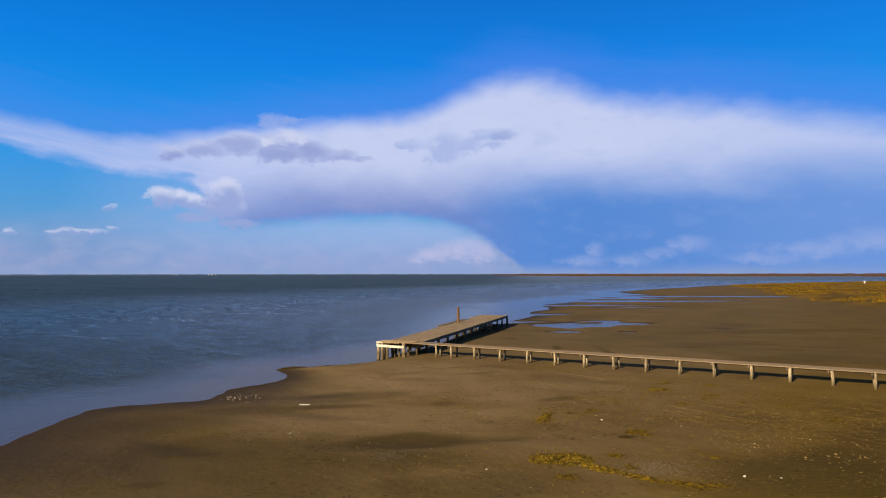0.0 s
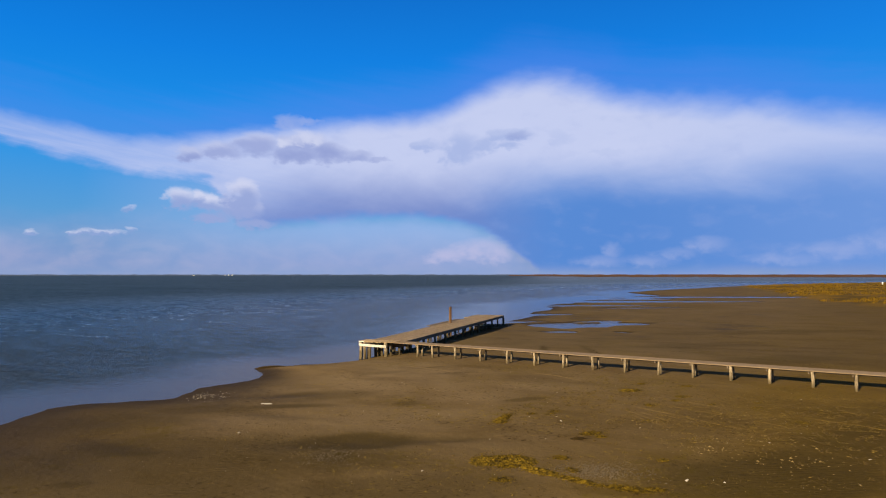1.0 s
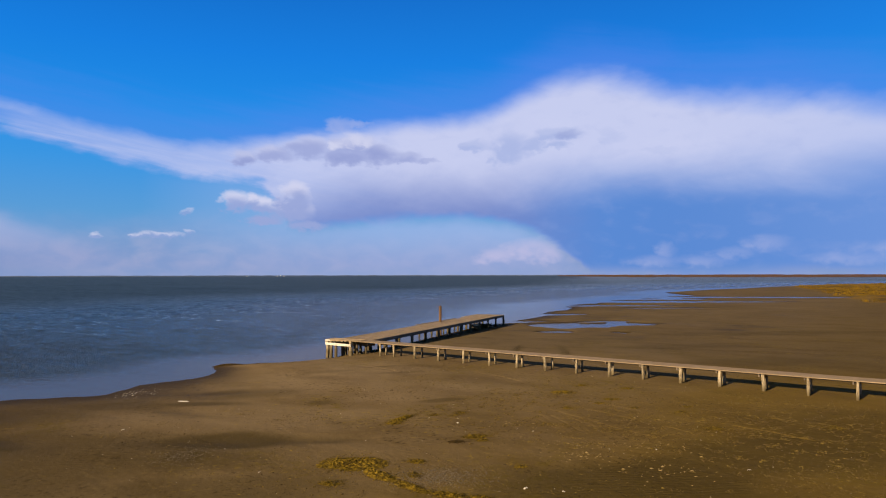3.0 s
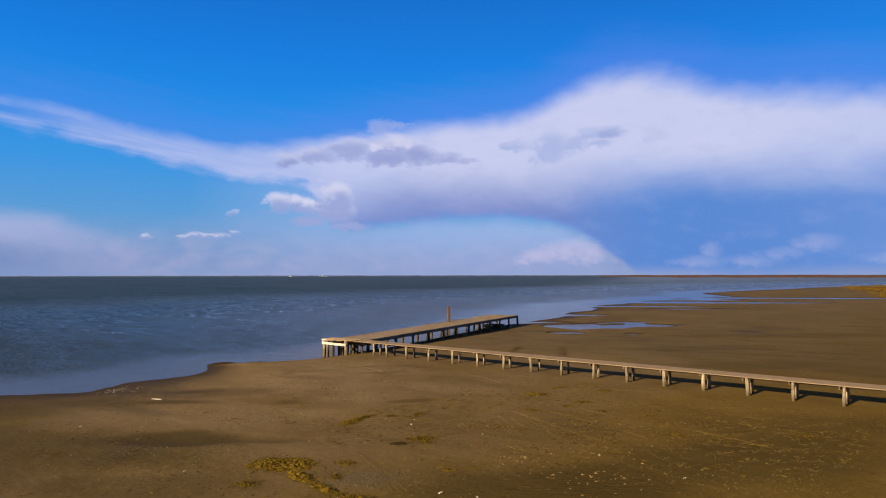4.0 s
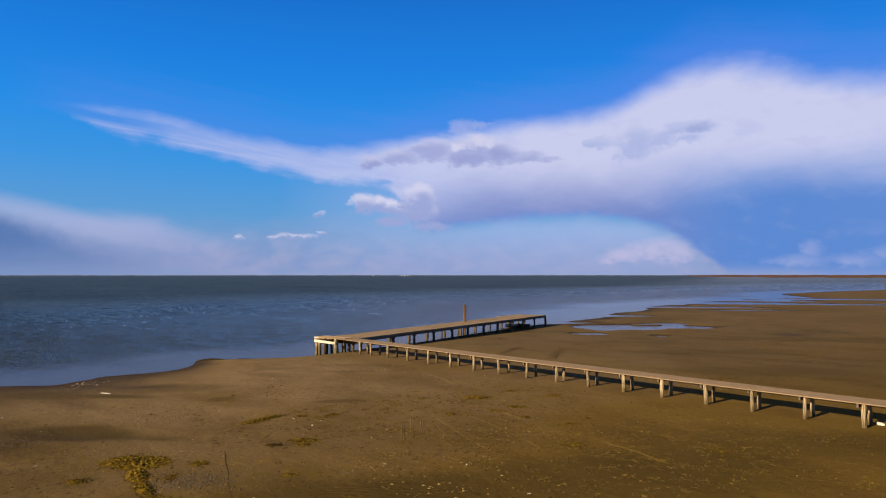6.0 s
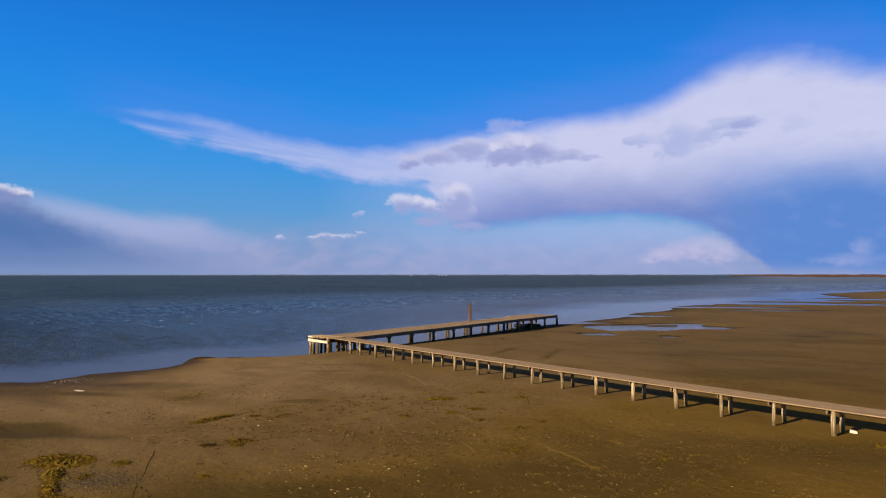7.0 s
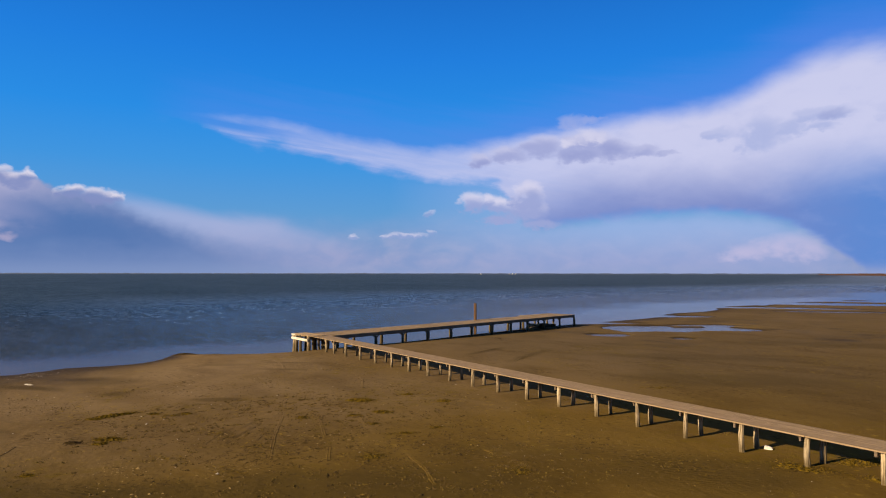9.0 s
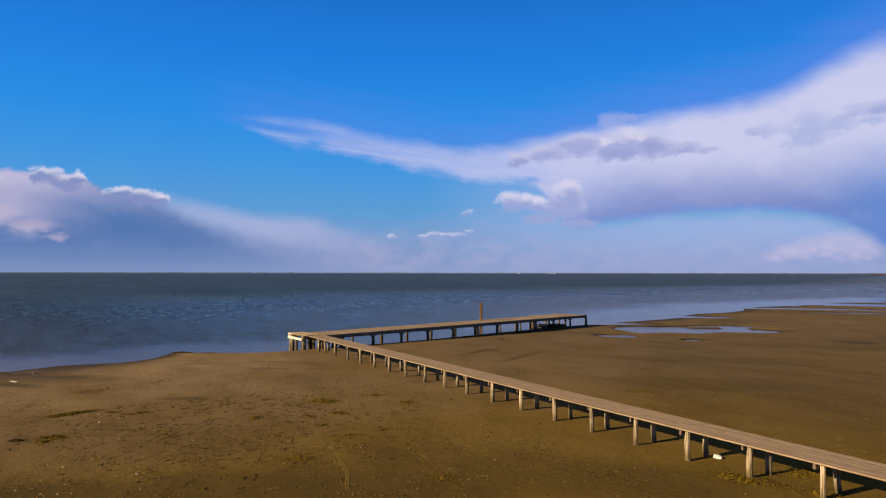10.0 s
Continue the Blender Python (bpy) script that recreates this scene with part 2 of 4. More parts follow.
    glow = k.m("MULTIPLY", k.step(k.m("SUBTRACT", flank, k.m("ADD", el, k.m("MULTIPLY", wide, 0.5))), -0.5, 1.0), k.ramp(az, [(-58, 0.0), (-51, 0.6), (-42, 0.75), (-36, 0.5), (-27, 0.0)], -70, 70))
    colour = k.mix(k.m("MULTIPLY", glow, 0.85), colour, k.mix(k.step(el, 1.0, 4.2), srgb(146, 162, 208), srgb(182, 188, 226)))
    inner = k.mix(k.step(k.m("ADD", el, k.m("MULTIPLY", puff, 0.6)), 0.3, 3.5), srgb(110, 140, 192), srgb(80, 120, 180))
    left = k.ramp(az, [(-70, 0.95), (-61.5, 0.85), (-58.5, 0.35), (-55, 0.0)], -70, 70)
    inner = k.mix(k.m("MULTIPLY", left, k.step(k.m("ADD", puff, k.m("MULTIPLY", k.m("SUBTRACT", el, 3.6), 0.8)), -1.2, 0.9)), inner, srgb(178, 180, 216))
    colour = k.mix(bank, colour, inner)
    rim = k.m("MULTIPLY", k.step(k.m("ADD", over, k.m("MULTIPLY", puff, 0.5)), 2.3, 0.2), k.ramp(az, [(-66, 1.0), (-58.5, 0.9), (-55, 0.4), (-50, 0.15), (-47, 0.0)], -70, 70))
    colour = k.mix(k.m("MULTIPLY", k.m("MULTIPLY", rim, bank), 0.7), colour, srgb(196, 197, 228))
    heads = [(-64.5, 6.6, 2.4, 1.0), (-59.7, 7.2, 0.9, 0.75), (-57.7, 7.1, 0.8, 0.6), (-58.6, 6.7, 1.7, 0.8), (-54.5, 6.1, 1.0, 0.65), (-53.1, 5.8, 1.5, 0.8), (-52.0, 5.8, 0.8, 0.55)]
    colour = k.mix(k.m("MULTIPLY", heaps(heads, 0.55, 0.9), 0.9), colour, k.mix(sunlit(heads, 0.4, 0.8), srgb(128, 146, 198), srgb(232, 230, 243)))
    pink = heaps([(-60.6, 3.5, 2.2, 0.55), (-62.6, 4.4, 1.8, 0.7), (-58.8, 2.7, 1.0, 0.35)], 0.8, 1.3)
    colour = k.mix(k.m("MULTIPLY", pink, 0.55), colour, srgb(196, 186, 214))
    # a thin paler line where air meets sea
    colour = k.mix(k.m("MULTIPLY", k.step(el, 1.2, 0.0), 0.35), colour, srgb(140, 164, 206))
    out = k.node("ShaderNodeOutputWorld")
    back = k.node("ShaderNodeBackground")
    k.plug(back.inputs[0], colour)
    back.inputs[1].default_value = 0.467
    tree.links.new(back.outputs[0], out.inputs[0])


SKY = 0.10
build_world()

sun = new("sun", bpy.data.lights.new("sun", "SUN"))
sun.data.energy = 5.0
sun.data.angle = radians(0.6)
sun.data.color = (1.0, 0.80, 0.52)
away = Vector((-SUN_FROM[0], -SUN_FROM[1], 0)).normalized() * math.cos(radians(SUN_EL))
sun.matrix_world = look((0, -60, 40), Vector((0, -60, 40)) + away - Vector((0, 0, math.sin(radians(SUN_EL)))))


# ---- materials ----


def material(name):
    mat = bpy.data.materials.new(name)
    mat.use_nodes = True
    tree = mat.node_tree
    k = Net(tree)
    shader = tree.nodes["Principled BSDF"]
    place = k.node("ShaderNodeNewGeometry").outputs["Position"]
    return mat, k, shader, place


def sand_material():
    mat, k, sh, p = material("wet_sand")
    axis = k.node("ShaderNodeSeparateXYZ")
    k.plug(axis.inputs[0], p)
    px, py, pz = axis.outputs
    big = k.noise(p, 0.055, 4, 0.55, 0.5)
    mid = k.noise(k.stretch(p, (0.55, 1.0, 1.0), (0, 0, 0.5)), 0.33, 4, 0.6, 0.4)
    fine = k.noise(p, 3.2, 6, 0.7)
    grit = k.noise(p, 34.0, 3, 0.7)
    pale_sand = k.mix(k.step(big, 0.35, 0.65), (0.112, 0.076, 0.032, 1), (0.158, 0.112, 0.058, 1))
    algal_sand = k.mix(k.step(big, 0.35, 0.65), (0.078, 0.048, 0.0085, 1), (0.108, 0.069, 0.015, 1))
    inland = k.step(k.m("ADD", px, k.m("ADD", k.m("MULTIPLY", k.m("SUBTRACT", big, 0.5), 26.0), k.m("MULTIPLY", k.m("SUBTRACT", mid, 0.5), 8.0))), 13.0, 31.0)
    colour = k.mix(inland, pale_sand, algal_sand)
    # the tidal flat beyond the boardwalk stays moist
    colour = k.mix(k.m("MULTIPLY", k.step(k.m("ADD", py, k.m("MULTIPLY", k.m("SUBTRACT", big, 0.5), 14.0)), 3.0, 16.0), 0.55), colour, (0.074, 0.053, 0.025, 1))
    colour = k.mix(k.m("MULTIPLY", k.step(mid, 0.42, 0.72), 0.40), colour, (0.043, 0.026, 0.0062, 1))
    colour = k.mix(k.m("MULTIPLY", k.step(fine, 0.52, 0.72), k.m("SUBTRACT", 0.5, k.m("MULTIPLY", inland, 0.3))), colour, (0.17, 0.115, 0.045, 1))
    colour = k.mix(k.m("MULTIPLY", k.step(grit, 0.58, 0.75), 0.35), colour, (0.04, 0.025, 0.009, 1))
    # films of yellow-green weed
    film = k.m("MULTIPLY", k.step(k.noise(p, 0.16, 4, 0.6, 0.8), 0.5, 0.66), k.step(k.noise(p, 1.9, 5, 0.7), 0.46, 0.66))
    colour = k.mix(k.m("MULTIPLY", film, 0.6), colour, (0.098, 0.068, 0.003, 1))
    # scraps, footprints and stains
    spots = k.m("MULTIPLY", k.step(k.noise(p, 4.2, 6, 0.72, 0.3), 0.55, 0.63), k.step(k.noise(p, 0.21, 3, 0.6), 0.42, 0.60))
    colour = k.mix(k.m("MULTIPLY", spots, 0.75), colour, (0.026, 0.0155, 0.0038, 1))
    bits = k.m("MULTIPLY", k.step(k.noise(k.stretch(p, (1, 1, 1), (0, 0, 1.0)), 3.1, 6, 0.74), 0.565, 0.64), k.step(k.noise(p, 0.15, 3, 0.6), 0.47, 0.62))
    colour = k.mix(k.m("MULTIPLY", bits, 0.75), colour, (0.185, 0.125, 0.020, 1))
    pale = k.m("MULTIPLY", k.step(k.noise(k.stretch(p, (0.5, 1, 1), (0, 0, 0.4)), 1.3, 5, 0.7), 0.60, 0.70), k.step(k.noise(p, 0.09, 3, 0.6), 0.45, 0.6))
    colour = k.mix(k.m("MULTIPLY", pale, 0.32), colour, (0.20, 0.14, 0.060, 1))
    stain = k.node("ShaderNodeAttribute")
    stain.attribute_name = "damp"
    colour = k.mix(k.m("MULTIPLY", stain.outputs["Fac"], 0.80), colour, (0.034, 0.024, 0.0062, 1))
    # darkened, soaked sand close above the water
    soak = k.step(k.m("ADD", pz, k.m("MULTIPLY", k.m("SUBTRACT", mid, 0.5), 0.34)), k.m("ADD", WATER + 0.15, k.m("ADD", k.m("MULTIPLY", k.step(py, -3.0, -16.0), 0.24), k.m("MULTIPLY", k.step(py, -18.0, -30.0), 0.12))), WATER + 0.0)
    colour = k.mix(k.m("MULTIPLY", soak, 0.9), colour, (0.022, 0.0145, 0.0055, 1))
    # marsh on the far flats
    edge = k.m("ADD", px, k.m("MULTIPLY", k.m("SUBTRACT", py, 116.0), 0.217))
    edge = k.m("ADD", edge, k.m("MULTIPLY", k.m("SUBTRACT", k.noise(p, 0.05, 4), 0.5), 26.0))
    marsh = k.m("MULTIPLY", k.step(edge, 24.0, 32.0), k.step(py, 104.0, 120.0))
    patch = k.step(k.noise(p, 0.09, 4), 0.44, 0.56)
    colour = k.mix(marsh, colour, k.mix(patch, (0.135, 0.080, 0.011, 1), (0.070, 0.044, 0.008, 1)))
    k.plug(sh.inputs["Base Color"], colour)
    wet = k.step(k.noise(p, 0.11, 3, 0.5, 0.5), 0.4, 0.7)
    rough = k.m("SUBTRACT", k.m("SUBTRACT", 1.0, k.m("MULTIPLY", wet, 0.08)), k.m("MULTIPLY", soak, 0.2))
    k.plug(sh.inputs["Roughness"], rough)
    k.plug(sh.inputs["Specular IOR Level"], k.m("ADD", 0.03, k.m("MULTIPLY", soak, 0.03)))
    wave = k.node("ShaderNodeTexWave")
    k.plug(wave.inputs["Vector"], k.stretch(p, (1, 1, 1), (0, 0, 0.9)))
    wave.inputs["Scale"].default_value = 1.3
    wave.inputs["Distortion"].default_value = 9.0
    wave.inputs["Detail"].default_value = 3.0
    ripple = k.m("MULTIPLY", wave.outputs["Fac"], k.step(k.noise(p, 0.2, 2), 0.5, 0.62))
    trod = k.m("MULTIPLY", k.noise(k.stretch(p, (0.7, 1, 1), (0, 0, 0.5)), 1.1, 5, 0.62, 0.5), k.step(k.noise(p, 0.12, 3, 0.6), 0.40, 0.58))
    rise = k.m("ADD", k.m("ADD", k.m("ADD", k.m("MULTIPLY", trod, 0.9), k.m("MULTIPLY", fine, 0.55)), k.m("MULTIPLY", grit, 0.06)), k.m("MULTIPLY", ripple, 0.13))
    k.plug(sh.inputs["Normal"], k.bump(rise, 0.75, 0.065))
    return mat


def water_material():
    mat, k, sh, p = material("sea_water")
    lie = (0, 0, -0.5)
    chop = k.noise(k.stretch(p, (0.5, 1.0, 1.0), lie), 2.6, 5, 0.7, 0.4)
    swell = k.noise(k.stretch(p, (0.4, 1.0, 1.0), lie), 1.0, 4, 0.6, 0.6)
    roll = k.noise(k.stretch(p, (0.4, 1.0, 1.0), lie), 0.2, 4, 0.62, 0.5)
    gust = k.noise(k.stretch(p, (0.35, 1.0, 1.0), lie), 0.03, 4, 0.6, 0.4)
    axis = k.node("ShaderNodeSeparateXYZ")
    k.plug(axis.inputs[0], p)
    px, py, pz = axis.outputs
    off = k.node("ShaderNodeAttribute")
    off.attribute_name = "offshore"
    off = k.m("ADD", off.outputs["Fac"], k.m("MULTIPLY", k.m("SUBTRACT", gust, 0.5), 16.0))
    fleck = k.noise(k.stretch(p, (0.42, 1.0, 1.0), lie), 0.9, 8, 0.84, 0.2)
    streak = k.m("ADD", k.m("MULTIPLY", fleck, 0.86), k.m("MULTIPLY", gust, 0.14))
    ruffle = k.m("ADD", k.m("MULTIPLY", roll, 0.2), k.m("MULTIPLY", streak, 0.8))
    # wave light put into the colour: ruffled patches and crests drawn paler
    colour = k.mix(k.step(ruffle, 0.36, 0.64), (0.009, 0.016, 0.018, 1), (0.016, 0.026, 0.029, 1))
    colour = k.mix(k.m("MULTIPLY", k.step(swell, 0.5, 0.72), 0.4), colour, (0.026, 0.036, 0.040, 1))
    # calm lee along the beach, broader beyond the pier
    broad = k.m("MULTIPLY", k.step(py, 6.0, 60.0), k.step(py, 420.0, 160.0))
    calm = k.step(off, k.m("ADD", 13.0, k.m("MULTIPLY", broad, 15.0)), k.m("ADD", 3.0, k.m("MULTIPLY", broad, 4.0)))
    # short chop near the beach, an even ruffled surface far out
    far = k.step(off, 12.0, 150.0)
    open_sea = k.m("MULTIPLY", k.step(off, 8.0, 150.0), k.m("ADD", 0.35, k.m("MULTIPLY", k.step(k.m("ADD", px, k.m("MULTIPLY", py, 0.45)), 60.0, -60.0), 0.65)))
    # stirred-up silt plus painted cloud and haze reflections in shallows, clear deep water offshore
    silt_sheen = k.m("MULTIPLY", k.step(off, 90.0, 5.0), k.m("ADD", 0.35, k.m("MULTIPLY", k.step(py, -10.0, 60.0), 0.65)))
    colour = k.mix(open_sea, colour, k.mix(k.step(ruffle, 0.42, 0.60), (0.004, 0.014, 0.022, 1), (0.007, 0.022, 0.034, 1)))
    colour = k.mix(k.m("MULTIPLY", silt_sheen, 0.75), colour, (0.056, 0.055, 0.062, 1))
    # rosy strip by the beach: silt and reflected pink haze put into the colour
    colour = k.mix(k.m("MULTIPLY", k.step(off, 11.0, 1.5), 0.75), colour, (0.070, 0.055, 0.050, 1))
    n = k.node("ShaderNodeBump")
    k.plug(n.inputs["Strength"], k.m("MULTIPLY", k.m("SUBTRACT", 1.0, k.m("MULTIPLY", calm, 0.93)), k.m("SUBTRACT", 1.0, k.m("MULTIPLY", far, 0.82))))
    n.inputs["Distance"].default_value = 1.0
    k.plug(n.inputs["Height"], k.m("ADD", k.m("MULTIPLY", swell, 0.34), k.m("ADD", k.m("MULTIPLY", chop, 0.28), k.m("MULTIPLY", roll, 0.35))))
    # turbid water under a skin that mirrors the sky
    mud = k.node("ShaderNodeBsdfDiffuse")
    k.plug(mud.inputs["Color"], colour)
    k.plug(mud.inputs["Normal"], n.outputs[0])
    skin = k.node("ShaderNodeBsdfGlossy")
    skin.inputs["Color"].default_value = (0.78, 0.87, 0.90, 1)
    rough = k.m("ADD", k.m("ADD", 0.15, k.m("MULTIPLY", far, 0.16)), k.m("MULTIPLY", k.step(ruffle, 0.35, 0.65), 0.12))
    k.plug(skin.inputs["Roughness"], k.m("ADD", k.m("MULTIPLY", rough, k.m("SUBTRACT", 1.0, calm)), k.m("MULTIPLY", calm, 0.13)))
    k.plug(skin.inputs["Normal"], n.outputs[0])
    fresnel = k.node("ShaderNodeFresnel")
    fresnel.inputs["IOR"].default_value = 1.333
    k.plug(fresnel.inputs["Normal"], n.outputs[0])
    patchy = k.m("ADD", k.m("MULTIPLY", k.step(streak, 0.40, 0.60), 0.44), 0.35)
    near_pier = k.m("MULTIPLY", k.step(py, -25.0, 15.0), k.step(off, 170.0, 12.0))
    patchy = k.m("MULTIPLY", patchy, k.m("ADD", 0.84, k.m("MULTIPLY", near_pier, 0.95)))
    share_of_sky = k.m("ADD", k.m("MULTIPLY", patchy, k.m("SUBTRACT", 1.0, calm)), k.m("MULTIPLY", calm, k.m("ADD", 0.60, k.m("MULTIPLY", broad, 0.20))))
    gloss = k.m("MULTIPLY", k.m("MULTIPLY", fresnel.outputs[0], share_of_sky), k.m("SUBTRACT", 1.0, k.m("MULTIPLY", open_sea, k.m("SUBTRACT", 0.64, k.m("MULTIPLY", near_pier, 0.3)))))
    both = k.node("ShaderNodeMixShader")
    k.plug(both.inputs[0], gloss)
    k.tree.links.new(mud.outputs[0], both.inputs[1])
    k.tree.links.new(skin.outputs[0], both.inputs[2])
    k.tree.links.new(both.outputs[0], k.tree.nodes["Material Output"].inputs["Surface"])
    k.tree.nodes.remove(sh)
    return mat


def wood_material(name, light, dark, grain=(1.2, 26.0, 26.0), stain=False, rough=0.82, spread=0.36):
    mat, k, sh, p = material(name)
    local = k.node("ShaderNodeTexCoord").outputs["Object"]
    chance = k.node("ShaderNodeObjectInfo").outputs["Random"]
    shift = k.node("ShaderNodeVectorMath")
    shift.operation = "ADD"
    k.plug(shift.inputs[0], local)
    off = k.node("ShaderNodeCombineXYZ")
    k.plug(off.inputs[0], k.m("MULTIPLY", chance, 37.0))
    k.plug(off.inputs[1], k.m("MULTIPLY", chance, 11.0))
    k.plug(shift.inputs[1], off.outputs[0])
    line = k.noise(k.stretch(shift.outputs[0], grain), 1.0, 5, 0.65, 0.4)
    blot = k.noise(shift.outputs[0], 1.7, 4, 0.6)
    colour = k.mix(k.step(line, 0.36, 0.62), dark, light)
    colour = k.mix(k.m("MULTIPLY", k.step(blot, 0.45, 0.75), 0.45), colour, [c * 0.62 for c in dark[:3]] + [1])
    tone = k.m("ADD", 1.0 - spread * 0.5, k.m("MULTIPLY", chance, spread))
    grey = k.node("ShaderNodeCombineColor")
    for s in grey.inputs[:3]:
        k.plug(s, tone)
    colour = k.mix(1.0, colour, grey.outputs[0], "MULTIPLY")
    if stain:
        axis = k.node("ShaderNodeSeparateXYZ")
        k.plug(axis.inputs[0], p)
        level = k.m("ADD", axis.outputs[2], k.m("MULTIPLY", k.m("SUBTRACT", blot, 0.5), 0.5))
        colour = k.mix(k.m("MULTIPLY", k.step(level, 0.42, 0.05), 0.8), colour, (0.060, 0.043, 0.016, 1))
    k.plug(sh.inputs["Base Color"], colour)
    sh.inputs["Roughness"].default_value = rough
    sh.inputs["Specular IOR Level"].default_value = 0.12
    k.plug(sh.inputs["Normal"], k.bump(k.m("ADD", line, k.m("MULTIPLY", blot, 0.6)), 0.6, 0.012))
    return mat


def plain_material(name, a, b, scale=6.0, rough=0.8):
    mat, k, sh, p = material(name)
    n = k.noise(p, scale, 5, 0.65)
    k.plug(sh.inputs["Base Color"], k.mix(k.step(n, 0.3, 0.7), a, b))
    sh.inputs["Roughness"].default_value = rough
    sh.inputs["Specular IOR Level"].default_value = 0.04
    k.plug(sh.inputs["Normal"], k.bump(n, 0.4, 0.02))
    return mat


SAND = sand_material()
SEA = water_material()
DECK = wood_material("weathered_deck_wood", (0.245, 0.178, 0.106, 1), (0.175, 0.124, 0.070, 1), (0.9, 22.0, 22.0), spread=0.10)
PIERDECK = wood_material("old_pier_wood", (0.28, 0.205, 0.12, 1), (0.19, 0.136, 0.075, 1), (0.9, 22.0, 22.0), spread=0.16)
POST = wood_material("bleached_post_wood", (0.37, 0.30, 0.19, 1), (0.090, 0.066, 0.036, 1), (24.0, 24.0, 2.0), stain=True)
PILE = wood_material("dark_pile_wood", (0.15, 0.12, 0.085, 1), (0.07, 0.054, 0.036, 1), (18.0, 18.0, 1.4), stain=True)
BEAM = wood_material("dark_beam_wood", (0.17, 0.13, 0.09, 1), (0.08, 0.06, 0.04, 1), (1.2, 24.0, 24.0))
WHITE = wood_material("whitewashed_wood", (0.58, 0.54, 0.45, 1), (0.36, 0.32, 0.25, 1), (1.0, 20.0, 20.0))
POLEWOOD = wood_material("orange_pole_wood", (0.125, 0.070, 0.032, 1), (0.070, 0.038, 0.018, 1), (16.0, 16.0, 1.2))
WEED = plain_material("yellow_seaweed", (0.150, 0.096, 0.008, 1), (0.022, 0.015, 0.004, 1), 6.0)
WEED_DARK = plain_material("brown_seaweed", (0.046, 0.029, 0.008, 1), (0.020, 0.013, 0.005, 1), 9.0)
BROWN = plain_material("brown_weed_scraps", (0.072, 0.047, 0.015, 1), (0.030, 0.019, 0.006, 1), 9.0)
OLIVE = plain_material("olive_weed_scraps", (0.125, 0.085, 0.018, 1), (0.035, 0.024, 0.006, 1), 7.0)
STRAW = plain_material("pale_dry_weed", (0.20, 0.142, 0.056, 1), (0.12, 0.084, 0.030, 1), 9.0)
GRAVEL = plain_material("grey_shell_gravel", (0.105, 0.082, 0.055, 1), (0.035, 0.026, 0.014, 1), 20.0)
SHELL = plain_material("pale_shell", (0.46, 0.42, 0.34, 1), (0.28, 0.24, 0.18, 1), 12.0)
FOAMBOX = plain_material("white_foam", (0.66, 0.63, 0.56, 1), (0.46, 0.43, 0.37, 1), 14.0)
REED = plain_material("golden_marsh_grass", (0.135, 0.078, 0.006, 1), (0.060, 0.036, 0.004, 1), 0.15)
FARLAND = plain_material("far_marsh_land", (0.13, 0.062, 0.022, 1), (0.075, 0.040, 0.017, 1), 0.012)
# blue-grey distance haze is put into the coast's base colour
HAZED_COAST = plain_material("haze_tinted_wooded_coast", (0.10, 0.13, 0.19, 1), (0.075, 0.10, 0.15, 1), 0.02)
PAINT = plain_material("white_paint", (0.52, 0.52, 0.51, 1), (0.40, 0.40, 0.39, 1), 1.0, 0.6)


# ---- mesh helpers ----


def mesh_of(name, bm, mat):
    me = bpy.data.meshes.new(name)
    bm.to_mesh(me)
    bm.free()
    me.materials.append(mat)
    return me


def part(name, bm, mat, parent, label="", at=None):
    ob = new(name, mesh_of(name, bm, mat))
    ob.parent = parent
    if at is not None:
        ob.matrix_basis = at
    if label:
        ob["label"] = label
    return ob


def share(name, me, parent, at, label=""):
    ob = new(name, me)
    ob.parent = parent
    ob.matrix_basis = at
    if label:
        ob["label"] = label
    return ob


def box(lx, ly, lz, bevel=0.008, rnd=None, warp=0.0):
    """A board or beam about its centre, with worn edges."""
    bm = bmesh.new()
    bmesh.ops.create_cube(bm, size=1.0, matrix=Matrix.Diagonal((lx, ly, lz, 1)))
    if rnd and warp:
        for v in bm.verts:
            v.co += Vector((rnd.uniform(-warp, warp), rnd.uniform(-warp, warp), rnd.uniform(-warp, warp)))
    if bevel:
        bmesh.ops.bevel(bm, geom=bm.edges[:], offset=bevel, segments=1, affect="EDGES")
    return bm


def timber(height, r, rnd, sides=9, taper=0.9, lean=0.03):
    """An upright weathered post, its foot at the origin, buried a little."""
    bm = bmesh.new()
    rings = []
    levels = [-0.35, 0.0, 0.35 * height, 0.7 * height, height]
    ax, ay = rnd.uniform(-lean, lean), rnd.uniform(-lean, lean)
    shape = [rnd.uniform(0.88, 1.1) for _ in range(sides)]
    for z in levels:
        f = max(0.0, z / height)
        s = r * (1 + (taper - 1) * f)
        rings.append([bm.verts.new((ax * math.sin(f * 3.1) + s * shape[i] * rnd.uniform(0.95, 1.05) * math.cos(2 * math.pi * i / sides),
                                    ay * math.sin(f * 3.1) + s * shape[i] * rnd.uniform(0.95, 1.05) * math.sin(2 * math.pi * i / sides), z)) for i in range(sides)])
    for a, b in zip(rings, rings[1:]):
        for i in range(sides):
            bm.faces.new((a[i], a[(i + 1) % sides], b[(i + 1) % sides], b[i]))
    bm.faces.new(rings[-1])
    bm.faces.new(rings[0][::-1])
    return bm


def smooth01(x, lo, hi):
    t = np.clip((x - lo) / (hi - lo), 0, 1)
    return t * t * (3 - 2 * t)


# ---- the beach and the sea bed: one sheet to the horizon ----

